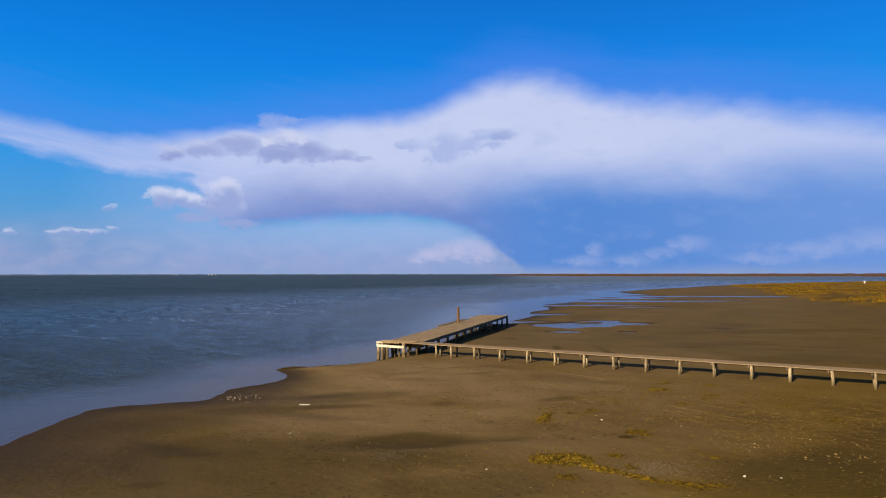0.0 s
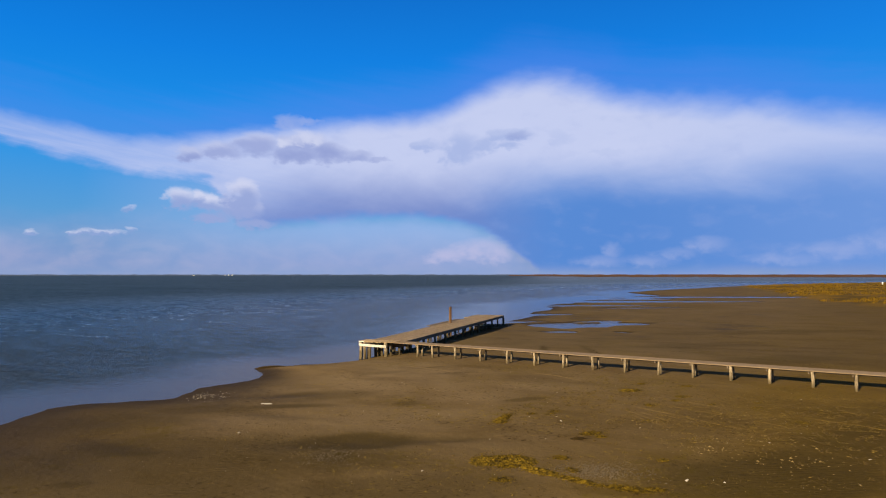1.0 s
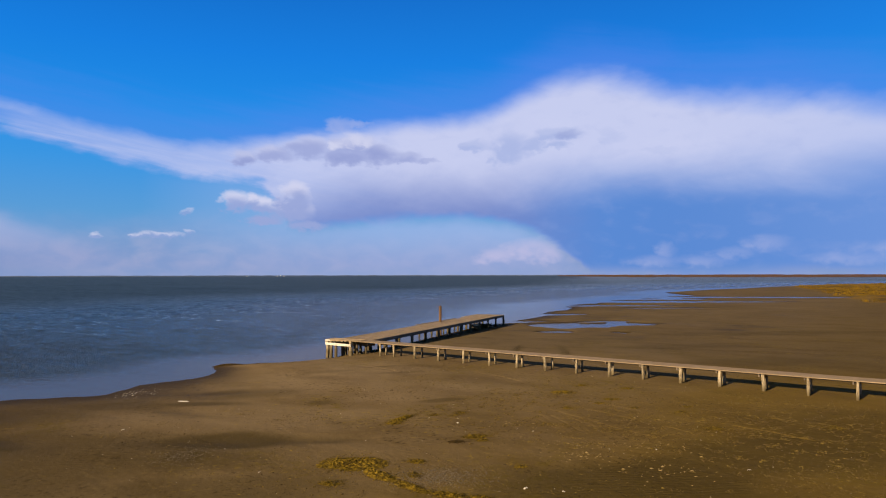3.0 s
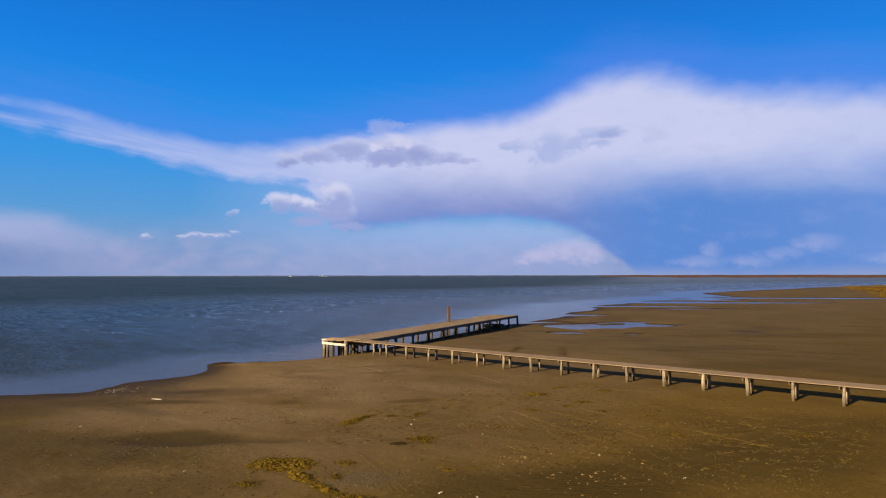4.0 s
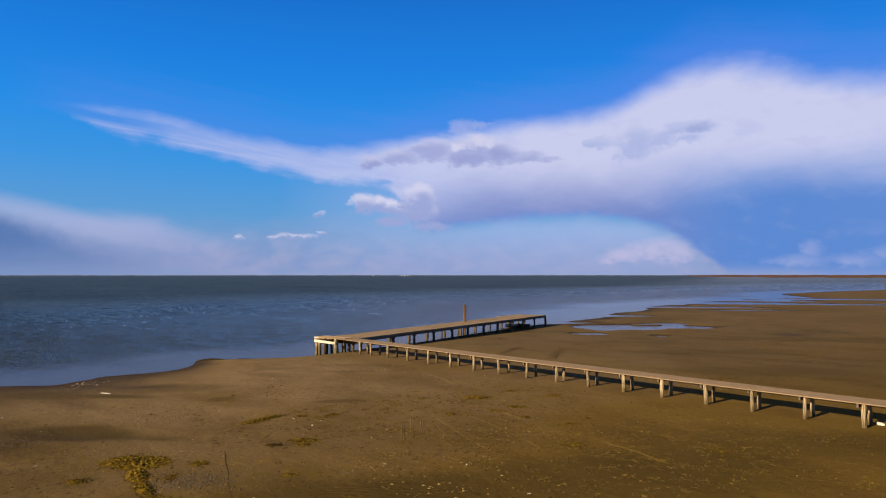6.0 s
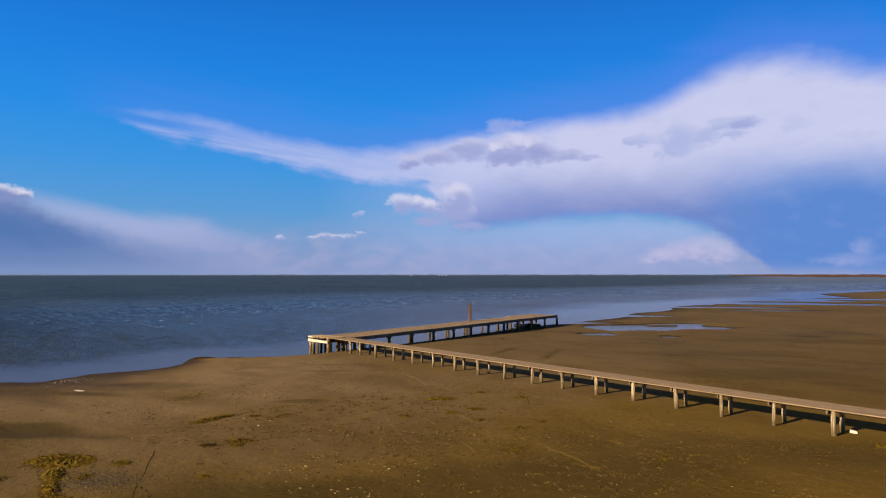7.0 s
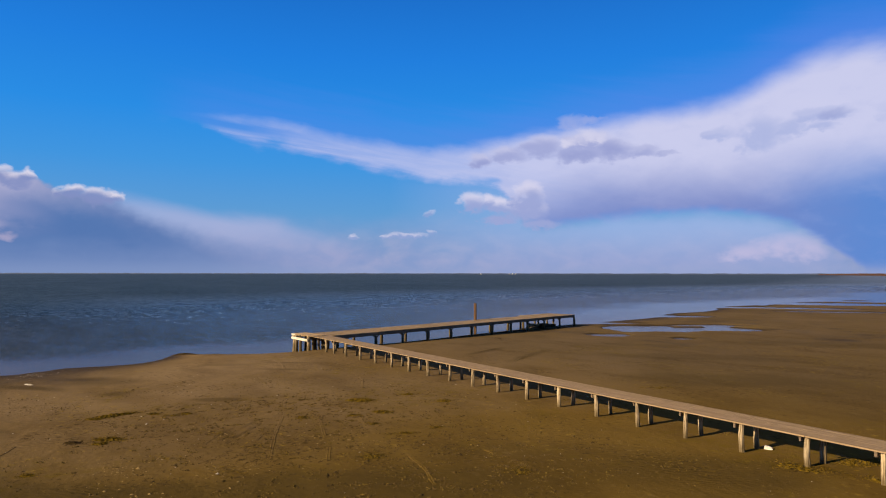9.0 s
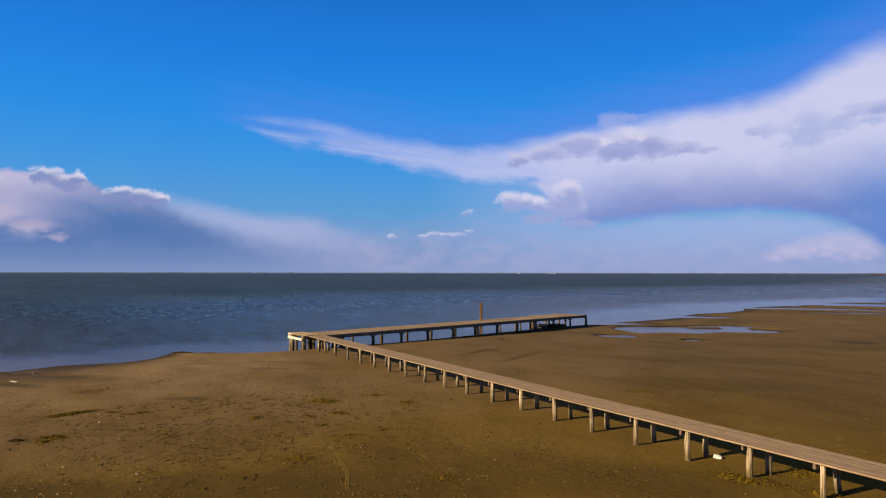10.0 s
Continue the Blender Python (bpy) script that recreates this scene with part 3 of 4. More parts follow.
SHORE = [(-60, -4500), (-12, -200), (-1, -80), (1, -45), (-1.6, -35), (-2.6, -30.5), (-3.2, -28.8), (-4.8, -26.8), (-5.8, -24.8), (-5.2, -22.8), (-3.6, -20.9), (-2.8, -19.4), (-3.6, -17.8),
         (-4.7, -16.6), (-4.4, -14.0), (-4.7, -11.8), (-5.9, -10.0), (-7.9, -9.0), (-7.7, -8.4), (-6.0, -5.5), (-5.2, -3.0), (-4.9, -0.8), (-5.9, 4.6), (-6.3, 8.6), (-7.9, 15), (-10.0, 22),
         (-11.9, 29), (-13.4, 36), (-14.2, 42.5), (-16, 56), (-19.8, 64), (-21.6, 69), (-21.5, 77), (-24, 84), (-30.4, 92), (-29.6, 105), (-27, 104),
         (-33, 117), (-32, 135), (-33, 147), (-31, 166), (-26, 175), (-39, 194), (-46, 208), (-46, 251), (-40, 300), (-35, 365), (-24, 440), (-4, 508), (61, 661), (220, 760), (4600, 1050)]

# tide pools and channels: place, half length, half width, turn, depth
POOLS = [(-3.9, 40.9, 5.4, 5.2, 0.75, 0.42), (0.6, 47.4, 6.4, 3.4, 0.8, 0.38), (-1.1, 31.4, 2.2, 2.0, 0.8, 0.30), (5.6, 34.3, 0.9, 1.2, 0.8, 0.22), (-12.3, 43.8, 5.4, 1.6, 0.95, 0.40),
         (-3.0, 50.6, 5.0, 2.4, 0.9, 0.32), (-21.7, 122.6, 19.0, 7.4, 0.56, 0.36), (-29.8, 139.3, 19.0, 6.6, 0.6, 0.36), (-25.1, 158.7, 20.0, 7.0, 0.6, 0.36),
         (-9.4, 92.5, 12.0, 2.2, 0.7, 0.30), (-15.9, 62.6, 5.0, 2.4, 0.8, 0.36), (-20.0, 98.0, 12.0, 4.0, 0.62, 0.36), (-4.0, 133.0, 14.0, 3.4, 0.62, 0.30), (2.0, 175.0, 22.0, 6.0, 0.6, 0.32)]

# damp stains on the sand: place, half length, half width, turn, strength
STAINS = [(12.6, -22.9, 3.3, 1.3, 0.66, 0.95), (13.3, -25.0, 0.9, 1.1, 0.75, 0.9), (15.2, -20.9, 1.6, 0.6, 0.5, 0.6), (3.3, -16.0, 1.5, 0.9, 0.7, 0.6), (5.0, -18.9, 2.2, 0.7, 0.6, 0.7),
          (6.5, -28.3, 1.5, 0.5, 0.5, 0.8), (8.5, -31.5, 0.8, 0.5, 0.5, 0.9), (5.0, -15.4, 2.2, 1.6, 1.0, 0.5), (14.6, -12.0, 1.2, 0.4, 1.0, 0.6), (10.0, -15.4, 0.7, 0.6, 1.0, 0.5),
          (9.0, -28.5, 8.5, 4.6, 0.5, 0.62), (2.0, -21.5, 3.0, 1.4, 0.6, 0.5), (26.8, -19.5, 4.6, 3.2, 0.9, 0.8), (30.0, -12.5, 5.0, 2.8, 1.1, 0.65), (34.0, -2.6, 4.2, 2.0, 0.9, 0.5), (30.0, -6.5, 3.5, 2.2, 1.2, 0.35), (17.0, -27.0, 5.0, 1.6, 0.5, 0.5),
          (1.5, -25.5, 3.6, 2.6, 0.9, 0.55), (6.0, 10.5, 3.2, 0.35, 2.0, 0.6), (10.0, 11.0, 3.8, 0.4, 2.1, 0.5), (16.0, 22.0, 7.0, 2.2, 0.9, 0.35), (24.0, 13.0, 6.0, 2.6, 0.9, 0.4), (8.0, 26.0, 6.0, 1.2, 0.8, 0.3),
          (20.0, 42.0, 12.0, 3.0, 0.7, 0.4), (3.0, -8.0, 1.6, 0.6, 0.9, 0.35), (7.0, -6.0, 1.5, 0.4, 0.9, 0.5), (4.2, -4.6, 1.3, 0.3, 1.0, 0.6)]


def graded(lo, fine_lo, fine_hi, hi, step, mids, grow=1.1):
    """Coordinates: fine in the middle, then middling stretches (to, step), then ever wider."""
    out = list(np.arange(fine_lo, fine_hi, step))
    a, s = fine_hi, step
    for to, st in mids[1]:
        out += list(np.arange(a, to, st))
        a, s = to, st
    while a < hi:
        out.append(a)
        s *= grow
        a += s
    out.append(hi)
    b, s = fine_lo, step
    left = []
    for to, st in mids[0]:
        left += list(np.arange(b - st, to, -st))
        b, s = to, st
    while b > lo:
        left.append(b - 0.5 * s)
        s *= grow
        b -= s
    left.append(lo)
    return np.array(sorted(set(round(float(v), 3) for v in left + out)))


def lumps(x, y, seed, scale, octaves=4):
    """Soft random relief from a few turned sine waves."""
    rng = np.random.RandomState(seed)
    total = np.zeros_like(x)
    amp = 1.0
    for o in range(octaves):
        for _ in range(5):
            a = rng.uniform(0, 2 * np.pi)
            f = scale * 2 ** o * rng.uniform(0.7, 1.4)
            total += amp * np.sin((x * np.cos(a) + y * np.sin(a)) * f + rng.uniform(0, 6.3) + 1.5 * np.sin((x * np.sin(a) - y * np.cos(a)) * f * 0.6 + rng.uniform(0, 6)))
        amp *= 0.5
    return total / 5.0


def land_distance(x, y):
    """Metres inland of the waterline, negative at sea."""
    pts = np.array(SHORE, float)
    best = np.full(x.shape, 1e9)
    inside = np.zeros(x.shape, bool)
    for (ax, ay), (bx, by) in zip(pts, pts[1:]):
        ex, ey = bx - ax, by - ay
        t = np.clip(((x - ax) * ex + (y - ay) * ey) / (ex * ex + ey * ey), 0, 1)
        best = np.minimum(best, np.hypot(x - ax - t * ex, y - ay - t * ey))
    ring = list(SHORE) + [(9000, 1050), (9000, -4500)]
    for (ax, ay), (bx, by) in zip(ring, ring[1:] + ring[:1]):
        if ay == by:
            continue
        cross = ((ay > y) != (by > y)) & (x < (bx - ax) * (y - ay) / (by - ay) + ax)
        inside ^= cross
    return np.where(inside, best, -best)


def height(x, y):
    d = land_distance(x, y) + 0.35 * lumps(x, y, 3, 0.5, 3) * smooth01(np.abs(y - 15), 8, 16)
    d = d + 1.2 * lumps(x, y, 5, 0.09, 3) * smooth01(y, 55, 90) + 0.16 * lumps(x, y, 41, 2.0, 2) * smooth01(-y, -2, 8)
    rise = 0.5 - 0.36 * smooth01(y, 8, 30) * (1 - smooth01(x, 15, 45))
    run = 2.6 + 5.5 * smooth01(-y, 6, 18)
    h = np.where(d > 0, WATER + rise * (1 - np.exp(-np.maximum(d, 0) / run)), WATER + np.maximum(d * 0.07, -3.0))
    h = h + 0.035 * lumps(x, y, 7, 0.22, 4) * smooth01(d, 0.5, 5)
    h = h + 0.012 * lumps(x, y, 11, 1.6, 3) * smooth01(d, 0.5, 4)
    # shallow pools left by the tide
    for cx, cy, rx, ry, turn, deep in POOLS:
        c, s = math.cos(turn), math.sin(turn)
        u, v = ((x - cx) * c + (y - cy) * s) / rx, (-(x - cx) * s + (y - cy) * c) / ry
        r = np.sqrt(u * u + v * v) + 0.24 * lumps(x, y, 13, 0.7, 3) + 0.24 * lumps(x, y, 17, 0.2, 2)
        h = h - deep * (1 - smooth01(r, 0.75, 1.15))
    # soft wet hollows in the beach
    for cx, cy, rx, ry, turn, deep in ((12.6, -23.0, 3.6, 1.3, 0.66, 0.14), (15.5, -20.6, 2.2, 0.7, 0.45, 0.07), (2.5, -16.4, 3.2, 0.9, 0.7, 0.08), (6.0, -20.5, 2.6, 0.8, 0.2, 0.08), (5.0, -27.5, 3.0, 1.0, 0.1, 0.1), (3.5, -31.0, 6.0, 3.5, 0.3, 0.10)):
        c, s = math.cos(turn), math.sin(turn)
        u, v = ((x - cx) * c + (y - cy) * s) / rx, (-(x - cx) * s + (y - cy) * c) / ry
        h = h - deep * np.exp(-(u * u + v * v) * 1.4)
    # the marsh stands higher
    edge = x + (y - 116) * 0.217
    h = h + 0.35 * smooth01(edge, 22, 40) * smooth01(y, 100, 125) * smooth01(d, 0, 20)
    return h


def damp(x, y):
    """How soaked the sand is, from 0 to 1: stains of their own shape."""
    out = np.zeros_like(x)
    ragged = 0.28 * lumps(x, y, 23, 0.9, 3) + 0.22 * lumps(x, y, 29, 0.3, 2)
    for cx, cy, rx, ry, turn, much in STAINS:
        c, s = math.cos(turn), math.sin(turn)
        u, v = ((x - cx) * c + (y - cy) * s) / rx, (-(x - cx) * s + (y - cy) * c) / ry
        out = np.maximum(out, much * (1 - smooth01(np.sqrt(u * u + v * v) + ragged, 0.55, 1.35)))
    return out


def ground_at(x, y):
    return float(height(np.array([float(x)]), np.array([float(y)]))[0])


def grid_mesh(name, xs, ys, z, mat):
    """A sheet over the lines xs and ys with the heights z."""
    gx, gy = np.meshgrid(xs, ys)
    n, m = len(xs), len(ys)
    verts = np.stack([gx.ravel(), gy.ravel(), z], 1)
    i = (np.arange(m - 1)[:, None] * n + np.arange(n - 1)[None, :]).ravel()
    faces = np.stack([i, i + 1, i + 1 + n, i + n], 1)
    me = bpy.data.meshes.new(name)
    me.vertices.add(len(verts))
    me.vertices.foreach_set("co", verts.astype(np.float32).ravel())
    me.loops.add(4 * len(faces))
    me.loops.foreach_set("vertex_index", faces.astype(np.int32).ravel())
    me.polygons.add(len(faces))
    me.polygons.foreach_set("loop_start", np.arange(0, 4 * len(faces), 4, dtype=np.int32))
    me.update(calc_edges=True)
    me.polygons.foreach_set("use_smooth", np.ones(len(faces), bool))
    me.materials.append(mat)
    return me


def build_ground():
    xs = graded(-4600, -16, 52, 4600, 0.3, ([(-60, 0.9)], [(95, 1.2)]))
    ys = graded(-4600, -48, 58, 4700, 0.3, ([], [(240, 1.1)]))
    gx, gy = np.meshgrid(xs, ys)
    x, y = gx.ravel(), gy.ravel()
    me = grid_mesh("ground", xs, ys, height(x, y), SAND)
    me.attributes.new("damp", "FLOAT", "POINT").data.foreach_set("value", damp(x, y).astype(np.float32))
    return tagged(new("ground", me), "flat brown tidal sand beach with films of weed", "beach", kind="structure")


def build_water():
    xs = graded(-4600, -40, 20, 4600, 1.2, ([(-110, 4.0)], [(60, 4.0)]), 1.14)
    ys = graded(-4600, -60, 110, 4700, 1.2, ([], [(260, 4.0)]), 1.14)
    gx, gy = np.meshgrid(xs, ys)
    me = grid_mesh("water", xs, ys, np.zeros(gx.size), SEA)
    offshore = -land_distance(gx.ravel(), gy.ravel())
    me.attributes.new("offshore", "FLOAT", "POINT").data.foreach_set("value", offshore.astype(np.float32))
    ob = new("water", me)
    ob.location = (0, 0, WATER)
    return tagged(ob, "grey-blue sea with small wind waves, calm along the beach", "sea", kind="structure")


build_ground()
build_water()


# ---- far shores ----


def build_far_land():
    """A low brown marsh bank across the channel and a faint coast all along the horizon."""
    rnd = random.Random(4)

    def strip(name, mat, bearing0, bearing1, near, far, tall, count, label, category):
        bm = bmesh.new()
        rows = []
        for i in range(count + 1):
            f = i / count
            b = radians(bearing0 + (bearing1 - bearing0) * f)
            end = min(1.0, 9 * f, 9 * (1 - f) + 0.2)
            row = []
            for r, z in ((near, WATER - 0.2), (near + 25, WATER + 0.5), (near + (far - near) * 0.6, WATER + tall * 0.6), (far, WATER + tall), (far + 30, WATER - 1)):
                r2 = r + rnd.uniform(-0.003, 0.003) * near + (1 - end) * (far - near) * 0.5
                row.append(bm.verts.new((27.5 + r2 * math.sin(b), -45 + r2 * math.cos(b), (z + 0.2 * rnd.uniform(-1, 1) * tall) if z > WATER else z)))
            rows.append(row)
        for a, b in zip(rows, rows[1:]):
            for j in range(4):
                bm.faces.new((a[j], b[j], b[j + 1], a[j + 1]))
        return tagged(new(name, mesh_of(name, bm, mat)), label, category, kind="structure")

    # bearings in degrees, clockwise from the y axis
    strip("far_marsh", FARLAND, -26.5, 30, 1750, 4300, 6.0, 90, "low brown marsh bank across a wide channel", "marsh")
    strip("far_coast", HAZED_COAST, -100, -20, 4350, 4500, 6.0, 160, "thin hazy wooded coast along the horizon", "coast")


build_far_land()


# ---- the walkway ----

DECK_TOP = 0.94
BENTS = [0.0, 1.33] + [3.45 + 2.13 * i for i in range(20)]   # where its pairs of posts stand


def thing(name, label, category, group="", at=None):
    ob = new(name)
    ob.empty_display_size = 0.2
    if at is not None:
        ob.matrix_basis = at
    return tagged(ob, label, category, group)


def build_walkway():
    rnd = random.Random(21)
    walkway = thing("boardwalk", "long narrow weathered wooden boardwalk on bleached post pairs over the sand", "boardwalk")
    for x in BENTS:
        for y in (0.0, 0.80):
            px, py = x + rnd.uniform(-0.05, 0.05) + (0.0 if y == 0 else rnd.uniform(-0.06, 0.1)), y + rnd.uniform(-0.03, 0.03)
            z = ground_at(px, py) - 0.02
            top = DECK_TOP - 0.06
            at = pose(px, py, z, rnd.uniform(-2.2, 2.2), rnd.uniform(-2.4, 2.4), rnd.uniform(0, 90))
            part("post", timber(top - z - 0.005, rnd.uniform(0.074, 0.100), rnd), POST, walkway, at=at)
        # a cross beam bolted to the seaward side of each pair
        part("cross_beam", box(0.075, 1.18, 0.15, 0.01, rnd, 0.008), BEAM, walkway, at=pose(x - 0.17, 0.50 + rnd.uniform(-0.05, 0.05), DECK_TOP - 0.05 - 0.08))
    # two stringers from bent to bent
    for y in (0.14, 0.94):
        for a, b in zip(BENTS, BENTS[1:]):
            part("stringer", box(b - a - 0.01, 0.07, 0.07, 0.008), BEAM, walkway, at=pose((a + b) / 2, y, DECK_TOP - 0.05 - 0.037))
    # deck boards lie lengthwise, butted over the bents
    n, wide = 7, 1.37 / 7
    for row in range(n):
        y = -0.13 + wide * (row + 0.5)
        k = row % 2
        stops = [-2.4] + [BENTS[i] for i in range(1 + k, len(BENTS), 2)] + [BENTS[-1] + 1.0]
        stops = sorted(set(stops))
        for a, b in zip(stops, stops[1:]):
            bm = box(b - a - 0.012, wide - 0.003, 0.045, 0.003, rnd, 0.002)
            part("deck_board", bm, DECK, walkway, at=pose((a + b) / 2, y + rnd.uniform(-0.003, 0.003), DECK_TOP - 0.0225 + rnd.uniform(-0.0015, 0.0015), rnd.uniform(-0.15, 0.15), rnd.uniform(-0.04, 0.04), rnd.uniform(-0.05, 0.05)))
    return walkway


build_walkway()


# ---- the pier ----

PIER_TURN = 14.3
PIER = pose(-1.85, 0.2, 0, 0, 0, 90 + PIER_TURN)   # its own x runs out along the pier, y to its far side
PIER_LONG, PIER_WIDE = 37.6, 3.08
PIER_TOP = 0.92


def build_pier():
    rnd = random.Random(33)
    pier = thing("pier", "broad old wooden pier with dark piles standing at the water's edge", "pier", at=PIER)

    def floor_at(lx, ly):
        p = PIER @ Vector((lx, ly, 0))
        return ground_at(p.x, p.y) - 0.03

    for i in range(-1, 11):
        x = 5.9 + 3.17 * i
        for y in (0.14, PIER_WIDE - 0.15):
            px, py = x + rnd.uniform(-0.12, 0.12), y + rnd.uniform(-0.04, 0.04)
            z = floor_at(px, py)
            part("post", timber(PIER_TOP - 0.36 - z, rnd.uniform(0.11, 0.15), rnd), PILE, pier, at=pose(px, py, z, rnd.uniform(-2, 2), rnd.uniform(-2, 2), rnd.uniform(0, 90)))
            for side in (-1, 1) if y < 1 and px + 0.6 < PIER_LONG else ():
                part("knee_brace", box(0.40, 0.06, 0.08, 0.008, rnd, 0.006), BEAM, pier, at=pose(px + 0.20 * side, py, PIER_TOP - 0.38, 0, -40 * side, 0))
        part("cap_beam", box(0.16, PIER_WIDE - 0.08, 0.16, 0.012, rnd, 0.01), BEAM, pier, at=pose(x, PIER_WIDE / 2, PIER_TOP - 0.28))
    for y in (0.05, 1.15, 2.3, PIER_WIDE - 0.05):
        a = 0.6
        while a < PIER_LONG - 0.1:
            b = min(a + 6.34, PIER_LONG)
            deep = 0.25 if y < 1 else 0.15
            part("stringer", box(b - a - 0.01, 0.09, deep, 0.01, rnd, 0.006), BEAM, pier, at=pose((a + b) / 2, y, PIER_TOP - 0.05 - deep / 2))
            a = b
    n = 14
    wide = PIER_WIDE / n
    for row in range(n):
        a = -0.15 + rnd.uniform(-0.12, 0.12) - 0.0
        first = True
        while a < PIER_LONG - 0.05:
            b = min(a + (3.17 if first and row % 2 else 6.34), PIER_LONG + rnd.uniform(-0.04, 0.06))
            if PIER_LONG - b < 0.6:
                b = PIER_LONG
            bm = box(b - a - 0.014, wide - 0.012, 0.05, 0.006, rnd, 0.005)
            part("deck_board", bm, PIERDECK, pier, at=pose((a + b) / 2, wide * (row + 0.5), PIER_TOP - 0.025 + rnd.uniform(-0.006, 0.006), rnd.uniform(-0.8, 0.8), rnd.uniform(-0.1, 0.1), rnd.uniform(-0.06, 0.06)))
            a, first = b, False
    # the outer end is broader by a few boards
    for row in range(3):
        part("deck_board", box(6.2, wide - 0.012, 0.05, 0.006, rnd, 0.006), PIERDECK, pier, at=pose(PIER_LONG - 3.1, PIER_WIDE + wide * (row + 0.55), PIER_TOP - 0.02, 0, rnd.uniform(-0.1, 0.1), rnd.uniform(-0.1, 0.1)))
    for x in (PIER_LONG - 5.9, PIER_LONG - 3.0, PIER_LONG - 0.3):
        z = floor_at(x, PIER_WIDE + 0.6)
        part("post", timber(PIER_TOP - 0.06 - z, 0.12, rnd), PILE, pier, at=pose(x, PIER_WIDE + 0.6, z))
    return pier


build_pier()


def build_head():
    """The landing stage at the bend: a low square frame with a whitewashed beam."""
    rnd = random.Random(8)
    stage = thing("landing_stage", "wooden landing stage with a whitewashed beam beside the pier", "landing stage", at=pose(-5.35, -0.62, 0, 0, 0, 8))
    for i in range(6):
        part("deck_board", box(3.2, 0.19, 0.05, 0.006, rnd, 0.008), PIERDECK, stage,
             at=pose(1.6, 0.10 + 0.2 * i, PIER_TOP + 0.03 + rnd.uniform(-0.01, 0.01), 0, rnd.uniform(-0.4, 0.4), rnd.uniform(-0.5, 0.5)))
    for x, y, r in ((0.10, 0.12, 0.13), (0.46, 0.14, 0.13), (0.82, 0.30, 0.12), (1.0, 0.95, 0.11), (1.6, 1.0, 0.11), (2.45, 0.10, 0.14), (0.2, 1.1, 0.11), (2.4, 1.05, 0.11)):
        front = y < 0.2
        p = stage.matrix_basis @ Vector((x, y, 0))
        z = ground_at(p.x, p.y) - 0.03
        part("post", timber(PIER_TOP - 0.05 - z, r * 1.05, rnd), POST if front else PILE, stage, at=pose(x, y, z, rnd.uniform(-2, 2), rnd.uniform(-2, 2), 0))
    part("white_beam", box(2.5, 0.07, 0.20, 0.01, rnd, 0.01), WHITE, stage, "whitewashed cross beam", at=pose(1.3, -0.06, PIER_TOP - 0.30, 0, 1.2, 0))
    part("side_beam", box(0.07, 1.2, 0.18, 0.01, rnd, 0.01), WHITE, stage, "whitewashed side beam", at=pose(0.0, 0.6, PIER_TOP - 0.2))
    part("end_board", box(0.5, 0.05, 0.10, 0.008, rnd, 0.006), WHITE, stage, "short whitewashed end board", at=pose(0.24, -0.03, PIER_TOP + 0.0))
    for x, y in ((0.9, 1.5), (1.5, 1.9), (2.2, 1.7), (0.5, 1.9), (2.9, 1.5), (1.2, 2.6), (2.6, 2.6)):
        p = stage.matrix_basis @ Vector((x, y, 0))
        z = ground_at(p.x, p.y) - 0.03
        part("post", timber(PIER_TOP - 0.26 - z, 0.12, rnd), PILE, stage, at=pose(x, y, z, rnd.uniform(-3, 3), rnd.uniform(-3, 3), 0))
    for y in (1.35, 2.1):
        part("cross_beam", box(3.3, 0.1, 0.26, 0.01, rnd, 0.01), BEAM, stage, at=pose(1.7, y, PIER_TOP - 0.36))
    for y in (0.2, 1.0):
        part("joist", box(3.0, 0.08, 0.05, 0.008), BEAM, stage, at=pose(1.5, y, PIER_TOP - 0.022))


build_head()


def build_pole():
    rnd = random.Random(5)
    x, y = -10.02, 21.1
    z = ground_at(x, y) - 0.2
    bm = timber(2.70 - z, 0.15, rnd, 10, 0.92, 0.03)
    ob = new("mooring_pole", mesh_of("mooring_pole", bm, POLEWOOD))
    ob.matrix_basis = pose(x, y, z, 0, 0.6, 0)
    tagged(ob, "tall orange-brown wooden mooring pole beside the pier", "pole")


build_pole()


def build_side_stage():
    """A lower gangway on the sea side of the pier."""
    rnd = random.Random(6)
    gang = thing("gangway", "low dark wooden gangway along the sea side of the pier", "gangway", at=PIER)
    for i in range(3):
        part("board", box(11.5, 0.24, 0.05, 0.006, rnd, 0.01), BEAM, gang, at=pose(25.6, PIER_WIDE + 1.0 + 0.26 * i, 0.70))
    for x in (20.2, 23.6, 27.2, 30.8):
        p = PIER @ Vector((x, PIER_WIDE + 1.26, 0))
        z = ground_at(p.x, p.y) - 0.1
        part("post", timber(0.67 - z, 0.10, rnd), PILE, gang, at=pose(x, PIER_WIDE + 1.26, z))


build_side_stage()


